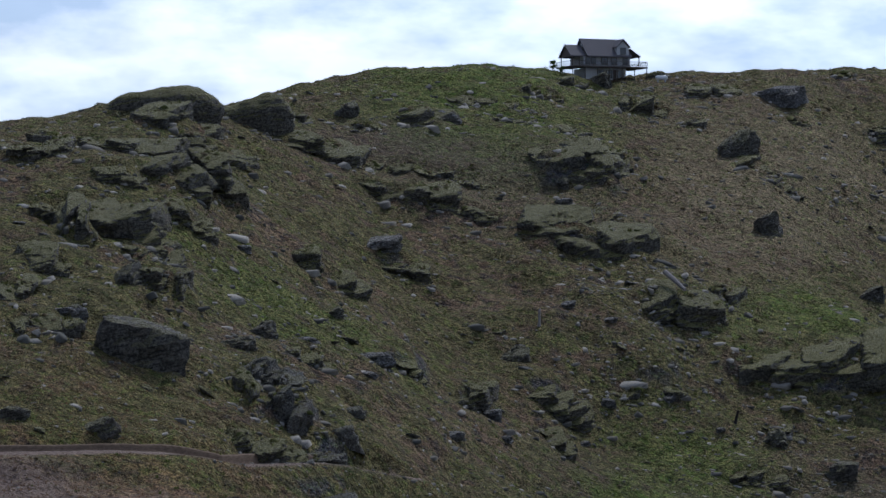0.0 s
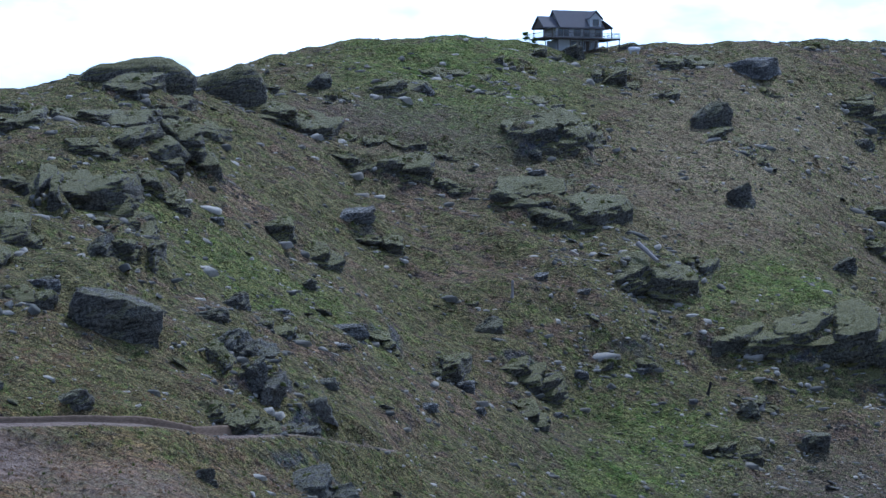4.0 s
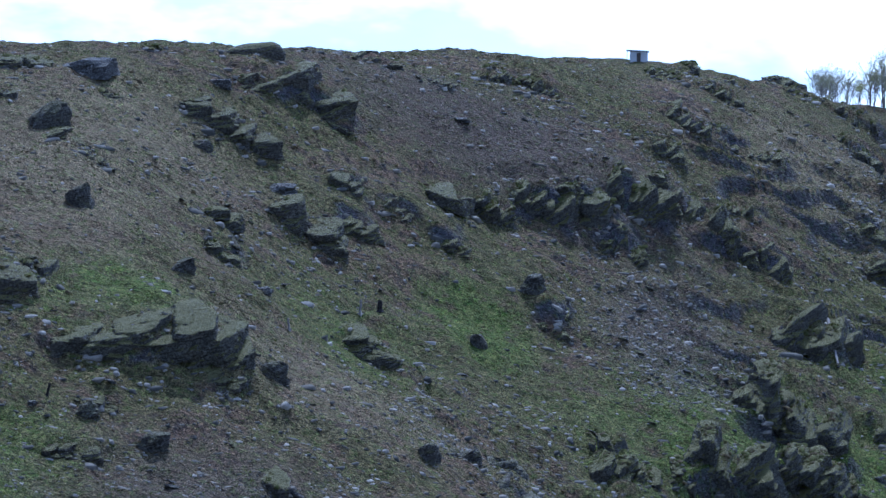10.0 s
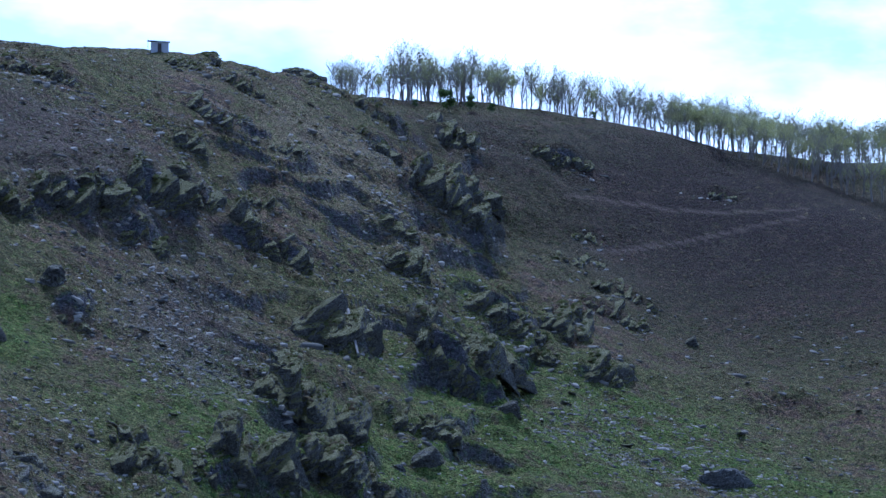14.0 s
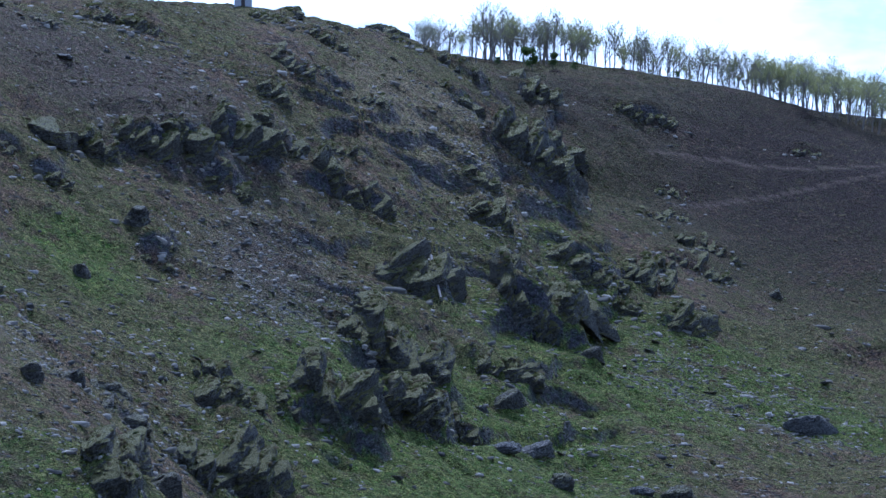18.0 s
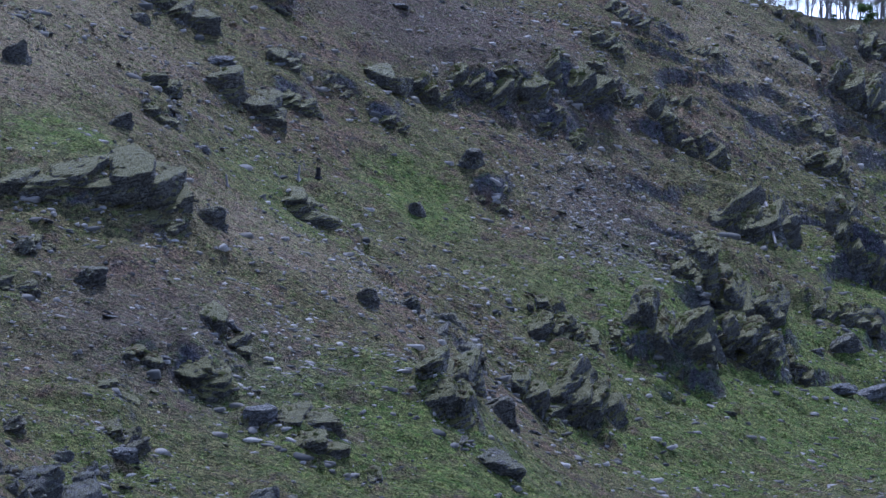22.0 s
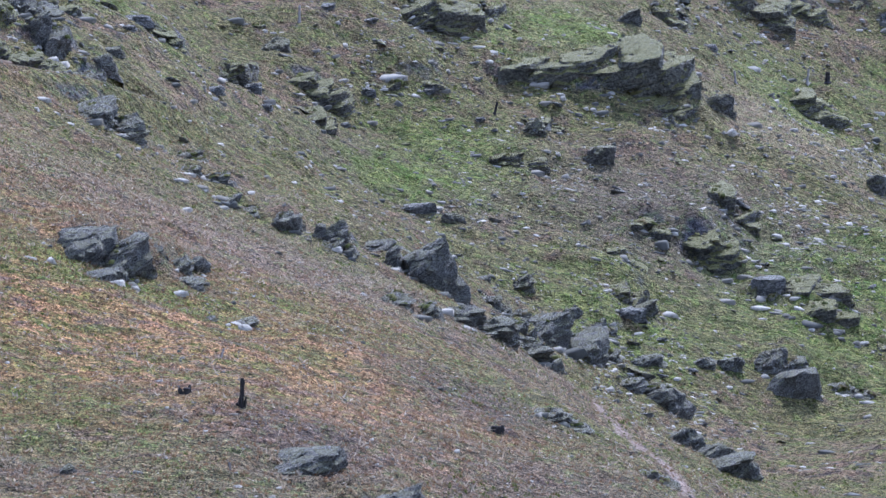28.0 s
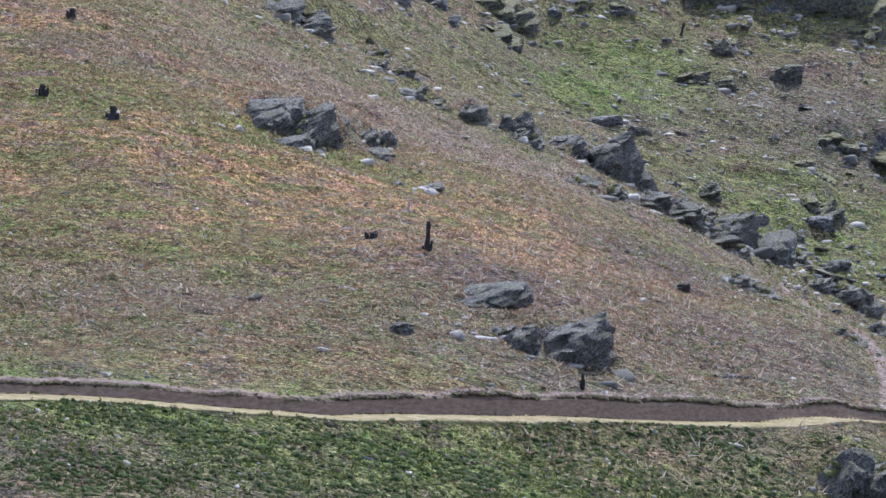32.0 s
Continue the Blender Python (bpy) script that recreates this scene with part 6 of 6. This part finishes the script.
snag("burnt_stump", "dark stump on the hillside", "tree stump", 78.06, 444.01, 1.78, 0.423, 0.05, None, 1, 8)
snag("broken_stake", "thin grey dead stem on the hillside", "stake", 74.00, 439.65, 2.32, 0.186, 0.1, M_GREYWOOD, 0, 9)
snag("broken_stake", "thin grey dead stem on the hillside", "stake", 57.71, 407.29, 1.80, 0.171, -0.1, M_GREYWOOD, 0, 10)
snag("broken_stake", "thin dark dead stem on the hillside", "stake", 18.71, 357.99, 1.64, 0.187, 0.3, M_CHAR, 0, 11)
snag("upright_post", "pale weathered post on a rock ledge", "post", 74.12, 468.92, 1.98, 0.248, 0.0, M_GREYWOOD, 0, 12)
snag("burnt_stump", "low charred stump in the grass", "tree stump", 10.00, 190.56, 0.36, 0.318, 0.05, None, 2, 13)
log("fallen_log", "pale fallen log leaning on an outcrop", (10.30, 384.43, 58.52), (13.03, 380.33, 56.02), 0.36, M_GREYWOOD, 14)
log("fallen_log", "dark fallen log on the slope", (10.47, 161.25, 6.29), (12.77, 165.09, 6.05), 0.12, M_CHAR, 15)
log("fallen_log", "short charred log on the slope", (-7.29, 160.66, 11.19), (-7.13, 159.15, 10.71), 0.08, M_CHAR, 16)
log("fallen_log", "pale dead trunk leaning against the rock face", (177.35, 504.17, 43.27), (172.32, 484.05, 35.50), 0.28, M_GREYWOOD, 17)


# ---------------------------------------------------------------- house on the hilltop
def roof_part(name, x0, x1, y0, y1, eave, ridge, parent, along_x=True, over=0.0, thick=0.22, mat=None, label=""):
    """A gabled roof of two thick planes, in one mesh."""
    bm = bmesh.new()
    rows = []
    for end in ((x0 - over, x1 + over) if along_x else (y0 - over, y1 + over)):
        c = (y0 + y1) / 2 if along_x else (x0 + x1) / 2
        lo, hi = (y0, y1) if along_x else (x0, x1)
        prof = [(lo, eave), (c, ridge), (hi, eave), (hi, eave + thick), (c, ridge + thick * 1.2), (lo, eave + thick)]
        rows.append([bm.verts.new((end, q, z) if along_x else (q, end, z)) for q, z in prof])
    for i in range(6):
        j = (i + 1) % 6
        bm.faces.new((rows[0][i], rows[0][j], rows[1][j], rows[1][i]))
    for r in rows:
        bm.faces.new((r[0], r[1], r[4], r[5]))
        bm.faces.new((r[1], r[2], r[3], r[4]))
    bmesh.ops.recalc_face_normals(bm, faces=bm.faces)
    return bm_part(name, bm, mat or M_ROOF, parent, label)


def gable_part(name, x, y0, y1, z0, z1, peak, parent, mat, thick=0.16):
    """A gable wall across y at one x."""
    bm = bmesh.new()
    prof = [(y0, z0), (y1, z0), (y1, z1), ((y0 + y1) / 2, peak), (y0, z1)]
    a = [bm.verts.new((x, q, z)) for q, z in prof]
    b = [bm.verts.new((x + thick, q, z)) for q, z in prof]
    bm.faces.new(a)
    bm.faces.new(list(reversed(b)))
    for i in range(5):
        j = (i + 1) % 5
        bm.faces.new((a[i], a[j], b[j], b[i]))
    bmesh.ops.recalc_face_normals(bm, faces=bm.faces)
    return bm_part(name, bm, mat, parent)


def window_part(x0, x1, z0, z1, y, parent, name="window"):
    """A framed window in a wall that faces -y."""
    win = box_part(name, (x0, x1, y - 0.03, y + 0.05, z0, z1), M_GLASS, parent)
    t = 0.09
    for dims in ((x0 - t, x1 + t, y - 0.09, y + 0.04, z1 + 0.002, z1 + t), (x0 - t, x1 + t, y - 0.12, y + 0.04, z0 - t, z0 - 0.002), (x0 - t, x0 - 0.002, y - 0.09, y + 0.04, z0, z1), (x1 + 0.002, x1 + t, y - 0.09, y + 0.04, z0, z1)):
        box_part("frame", dims, M_TRIM, win)
    box_part("mullion", ((x0 + x1) / 2 - 0.03, (x0 + x1) / 2 + 0.03, y - 0.07, y - 0.032, z0, z1), M_TRIM, win)
    return win


def build_house(x, y, z, turn):
    h = new("house")
    h.matrix_world = pose(x, y, z, 0, 0, turn) @ Matrix.Diagonal((0.84, 0.80, 1.0, 1.0))
    tagged(h, "two-storey timber house with a dark shingled roof and deck", "house")
    # lower storey and upper storey
    box_part("basement_wall", (-4.6, 5.2, -3.0, 4.0, -1.5, 2.35), M_GREYWALL, h, "pale grey basement wall")
    box_part("upper_wall", (-5.4, 6.0, -3.6, 4.2, 2.62, 4.5), M_LOGWALL, h, "brown timber wall")
    for x0 in (-1.6, 0.4, 3.2):
        window_part(x0, x0 + 1.3, 0.55, 1.9, -3.04, h)
    for x0, x1 in ((-4.9, -3.9), (-3.5, -2.5), (-1.0, 0.4), (1.4, 2.6), (4.2, 5.4)):
        window_part(x0, x1, 3.05, 4.2, -3.64, h)
    door = box_part("door", (2.0, 2.9, -3.08, -3.0, 0.0, 2.05), M_TRIM, h, "dark wooden door")
    box_part("handle", (2.08, 2.13, -3.14, -3.08, 0.95, 1.1), M_METAL, door)
    # roofs
    roof_part("roof", -4.3, 5.6, -4.4, 5.0, 4.35, 7.75, h, over=0.5)
    gable_part("gable_wall", -4.3, -3.6, 4.2, 4.5, 4.7, 7.5, h, M_LOGWALL)
    gable_part("gable_wall", 5.4, -3.6, 4.2, 4.5, 4.7, 7.5, h, M_LOGWALL)
    roof_part("porch_roof", -8.3, -4.9, -3.6, 3.6, 4.35, 6.5, h, over=0.25, label="gabled porch roof")
    gable_part("gable_wall", -8.2, -3.2, 3.2, 4.42, 4.5, 6.35, h, M_TRIM)
    bm = bmesh.new()
    for q, zz in ((6.05, 5.9), (8.6, 4.5)):
        for yy in (-3.6, 3.6):
            bm.verts.new((q, yy, zz)), bm.verts.new((q, yy, zz + 0.2))
    bm.verts.ensure_lookup_table()
    for f in ((0, 2, 6, 4), (1, 5, 7, 3), (0, 4, 5, 1), (2, 3, 7, 6), (4, 6, 7, 5), (0, 1, 3, 2)):
        bm.faces.new([bm.verts[i] for i in f])
    bmesh.ops.recalc_face_normals(bm, faces=bm.faces)
    bm_part("porch_roof", bm, M_ROOF, h, "sloping porch roof")
    # dormer on the front slope
    dormer = box_part("dormer", (2.6, 5.4, -4.1, 0.4, 4.7, 6.3), M_GREYWALL, h, "grey dormer with a gabled roof")
    roof_part("dormer_roof", 2.3, 5.7, -4.5, 0.9, 6.15, 7.6, dormer, along_x=False)
    bm = bmesh.new()
    a = [bm.verts.new(q) for q in ((2.6, -4.1, 6.31), (5.4, -4.1, 6.31), (4.0, -4.1, 7.45), (2.6, -3.9, 6.31), (5.4, -3.9, 6.31), (4.0, -3.9, 7.45))]
    for f in ((0, 1, 2), (5, 4, 3), (0, 3, 4, 1), (1, 4, 5, 2), (2, 5, 3, 0)):
        bm.faces.new([a[i] for i in f])
    bm_part("dormer_gable", bm, M_GREYWALL, dormer)
    window_part(3.4, 4.6, 5.0, 6.1, -4.14, dormer)
    # deck all along the front and both ends
    deck = box_part("deck", (-9.2, 9.2, -6.2, -3.7, 2.3, 2.58), M_TRIM, h, "long timber deck on posts")
    for x0, x1 in ((-9.2, -5.5), (6.1, 9.2)):
        box_part("deck_end", (x0, x1, -3.6, 3.4, 2.3, 2.58), M_TRIM, deck)
    for rail_y, xs in ((-6.15, np.arange(-9.1, 9.2, 0.35)),):
        box_part("top_rail", (-9.2, 9.2, rail_y - 0.05, rail_y + 0.05, 3.42, 3.52), M_TRIM, deck)
        box_part("mid_rail", (-9.2, 9.2, rail_y - 0.03, rail_y + 0.03, 2.72, 2.79), M_TRIM, deck)
        for q in xs:
            box_part("baluster", (q - 0.03, q + 0.03, rail_y - 0.025, rail_y + 0.025, 2.8, 3.415), M_TRIM, deck)
    for side in (-9.15, 9.15):
        box_part("top_rail", (side - 0.05, side + 0.05, -6.0, 3.4, 3.42, 3.52), M_TRIM, deck)
        for q in np.arange(-5.8, 3.4, 0.7):
            box_part("baluster", (side - 0.03, side + 0.03, q - 0.03, q + 0.03, 2.6, 3.415), M_TRIM, deck)
    for q in (-9.0, -6.0, -3.0, 0.0, 3.0, 6.0, 9.0):
        box_part("deck_post", (q - 0.09, q + 0.09, -6.1, -5.92, -3.0, 2.29), M_TRIM, h)
    for q, yy in ((-8.0, -3.3), (-8.0, 3.2), (8.3, -3.3), (8.3, 3.2), (-6.2, -3.3)):
        box_part("porch_post", (q - 0.1, q + 0.1, yy - 0.1, yy + 0.1, 2.59, 4.5), M_TRIM, h)
    return h


build_house(1.35, 512.00, 93.90, 24.0)


def build_shed(x, y, z, turn):
    s = new("shed")
    s.matrix_world = pose(x, y, z, 0, 0, turn)
    tagged(s, "small grey shed with a flat overhanging roof", "shed")
    box_part("wall", (-2.1, 2.1, -1.6, 1.6, -1.0, 2.0), M_GREYWALL, s)
    bm = bmesh.new()
    box(bm, -2.9, 2.4, -2.0, 2.0, 2.02, 2.2)
    for v in bm.verts:
        v.co.z += (-v.co.x) * 0.06 + 0.12
    bm_part("roof", bm, M_METAL, s, "thin sheet metal roof")
    box_part("door", (-0.5, 0.4, -1.66, -1.605, -0.9, 1.75), M_TRIM, s)
    box_part("post", (-2.8, -2.68, -1.9, -1.78, -1.0, 2.2), M_TRIM, s)


def build_tank(x, y, z, turn):
    t = new("gas_tank")
    t.matrix_world = pose(x, y, z, 0, 0, turn)
    tagged(t, "white horizontal gas tank beside the house", "gas tank")
    v, f = [], []
    prof = [(-1.15, 0.05), (-1.12, 0.2), (-1.02, 0.34), (-0.85, 0.42), (0.85, 0.42), (1.02, 0.34), (1.12, 0.2), (1.15, 0.05)]
    tube(v, f, [Vector((a, 0, 0.62)) for a, _ in prof], [r for _, r in prof], 16)
    part("tank", mesh_of("tank", v, f, M_TANK, True), t)
    box_part("lid", (-0.2, 0.2, -0.16, 0.16, 1.03, 1.2), M_TANK, t)
    for q in (-0.7, 0.7):
        box_part("foot", (q - 0.1, q + 0.1, -0.3, 0.3, -0.3, 0.24), M_GREYWALL, t)


build_shed(170.34, 616.92, 100.57, -15.4)
build_tank(12.92, 507.84, foot(12.92, 507.84) + 0.25, 6.5)


# ---------------------------------------------------------------- trees along the far crest
def tree_model(seed, tall, leafy, leaf_mat, spread=0.28, bushy=False):
    rg = random.Random(seed)
    v, f, tips = [], [], []

    def limb(base, way, length, rad, depth):
        pts, q, d = [base], base.copy(), way.normalized()
        for i in range(4):
            d = (d + Vector((rg.uniform(-0.16, 0.16), rg.uniform(-0.16, 0.16), rg.uniform(-0.02, 0.14)))).normalized()
            q = q + d * length / 4
            pts.append(q.copy())
        if depth > 1:
            tube(v, f, pts[::4] if depth > 2 else pts[::2], [rad, rad * 0.35] if depth > 2 else [rad, rad * 0.7, rad * 0.35], 3)
        else:
            tube(v, f, pts, [rad, rad * 0.85, rad * 0.68, rad * 0.5, rad * 0.3], 6 if depth == 0 else 3)
        tips.extend(pts[2:] if depth >= 1 else pts[4:])
        if depth < 3:
            count = (11, 5, 4)[depth] if not bushy else (7, 5, 3)[depth]
            for i in range(count):
                k = rg.uniform(0.3 if depth else (0.12 if bushy else 0.14), 1.0)
                at = pts[min(3, int(k * 4))].lerp(pts[min(4, int(k * 4) + 1)], k * 4 % 1)
                a = rg.uniform(0, 6.28)
                out = Vector((math.cos(a), math.sin(a), rg.uniform(0.1, 0.8)))
                limb(at, d * 0.5 + out * (0.7 if depth else 0.62), length * rg.uniform(0.36, 0.6) * (1.25 - 0.5 * k), max(rad * 0.42, 0.014), depth + 1)

    limb(Vector((0, 0, -0.4)), Vector((rg.uniform(-0.05, 0.05), rg.uniform(-0.05, 0.05), 1)), tall * 0.72, tall * 0.015, 0)
    t = new("tree" if not bushy else "evergreen_bush")
    part("trunk", mesh_of("trunk", v, f, M_BARK), t)
    lv, lf = [], []
    for tip in tips:
        for i in range(leafy if leafy > 3 else int(rg.random() < leafy / 3)):
            c = tip + Vector((rg.gauss(0, 0.35), rg.gauss(0, 0.35), rg.gauss(0, 0.3)))
            a, b = Vector((rg.gauss(0, 1), rg.gauss(0, 1), rg.gauss(0, 1))).normalized(), Vector((rg.gauss(0, 1), rg.gauss(0, 1), rg.gauss(0, 1))).normalized()
            s = rg.uniform(0.08, 0.17) * (1.3 if bushy else 1)
            k = len(lv)
            lv += [c + a * s, c + b * s, c - a * s, c - b * s]
            lf.append((k, k + 1, k + 2, k + 3))
    part("crown", mesh_of("crown", lv, lf, leaf_mat), t)
    return t


def build_trees():
    rg = random.Random(5)
    models = [(tree_model(1, 12, 0.5, M_LEAF), 0), (tree_model(2, 13, 1, M_LEAF), 0), (tree_model(3, 11, 0.4, M_LEAF), 0),
              (tree_model(4, 14, 1, M_LEAF), 0), (tree_model(5, 12, 3, M_LEAF), 1), (tree_model(6, 10, 3, M_LEAF), 1), (tree_model(8, 5.5, 4, M_LEAF_DARK, bushy=True), 2)]
    for m, kind in models:
        if kind == 2:
            tagged(m, "dense dark green evergreen bush on the crest", "bush", "trees on the crest")
        else:
            tagged(m, "tall bare spring tree with sparse young leaves" if kind == 0 else "slender tree with fresh pale green leaves", "tree", "trees on the crest")
    used = set()

    def put(k, az, r, s):
        x, y = polar(az, r)
        m = Matrix.LocRotScale((x, y, foot(x, y) - 0.1), Euler((0, 0, rg.uniform(0, 6.28))), None)
        if k in used:
            o = copy_thing(models[k][0], m)
        else:
            o = models[k][0]
            o.matrix_world = m
            used.add(k)
        o.scale = (s, s, s)

    az = 19.1
    while az < 32.4:
        crest = float(np.interp(az, (19, 20.5, 22.7, 26.6, 29.5, 32), (705, 715, 745, 752, 755, 770)))
        right = (az - 19) / 12
        k = rg.choice((0, 1, 2, 3)) if rg.random() > 0.08 + 0.55 * right else rg.choice((4, 5))
        put(k, az, crest + rg.uniform(0, 34), rg.uniform(0.95, 1.35) * (0.7 if az < 20.2 else 1.0))
        if rg.random() < 0.12:
            put(rg.choice((0, 2, 4, 5)), az + rg.uniform(-0.05, 0.05), crest + rg.uniform(0, 25), rg.uniform(0.3, 0.6))
        if rg.random() < 0.12:
            put(rg.choice((0, 2, 5)), az + rg.uniform(-0.05, 0.05), crest + rg.uniform(20, 45), rg.uniform(0.9, 1.2))
        az += rg.choice((0.03, 0.04, 0.06, 0.09, 0.16)) * rg.uniform(0.5, 1.2)
    az = 26.2
    while az < 32.2:
        front = float(np.interp(az, (26, 27, 28, 29.3, 30.6, 32.2), (738, 731, 734, 733, 722, 712)))
        put(rg.choice((0, 1, 3, 4, 5, 5)), az, front + rg.uniform(0, 12), rg.uniform(0.95, 1.35))
        put(rg.choice((0, 2, 4, 5)), az + rg.uniform(-0.05, 0.05), front + rg.uniform(3, 20), rg.uniform(0.35, 0.7))
        az += rg.uniform(0.08, 0.22)
    for az, r, s in ((21.55, 716, 1.35), (21.95, 720, 0.9), (20.8, 712, 0.5), (22.4, 722, 0.55), (24.6, 742, 0.45)):
        put(6, az, r, s)
    hx, hy = 1.35, 512.0
    for dx, dy, s in ((-8.6, -4.6, 0.42), (-7.2, -7.0, 0.3)):
        put(6, math.degrees(math.atan2(hx + dx, hy + dy)), math.hypot(hx + dx, hy + dy), s)


build_trees()
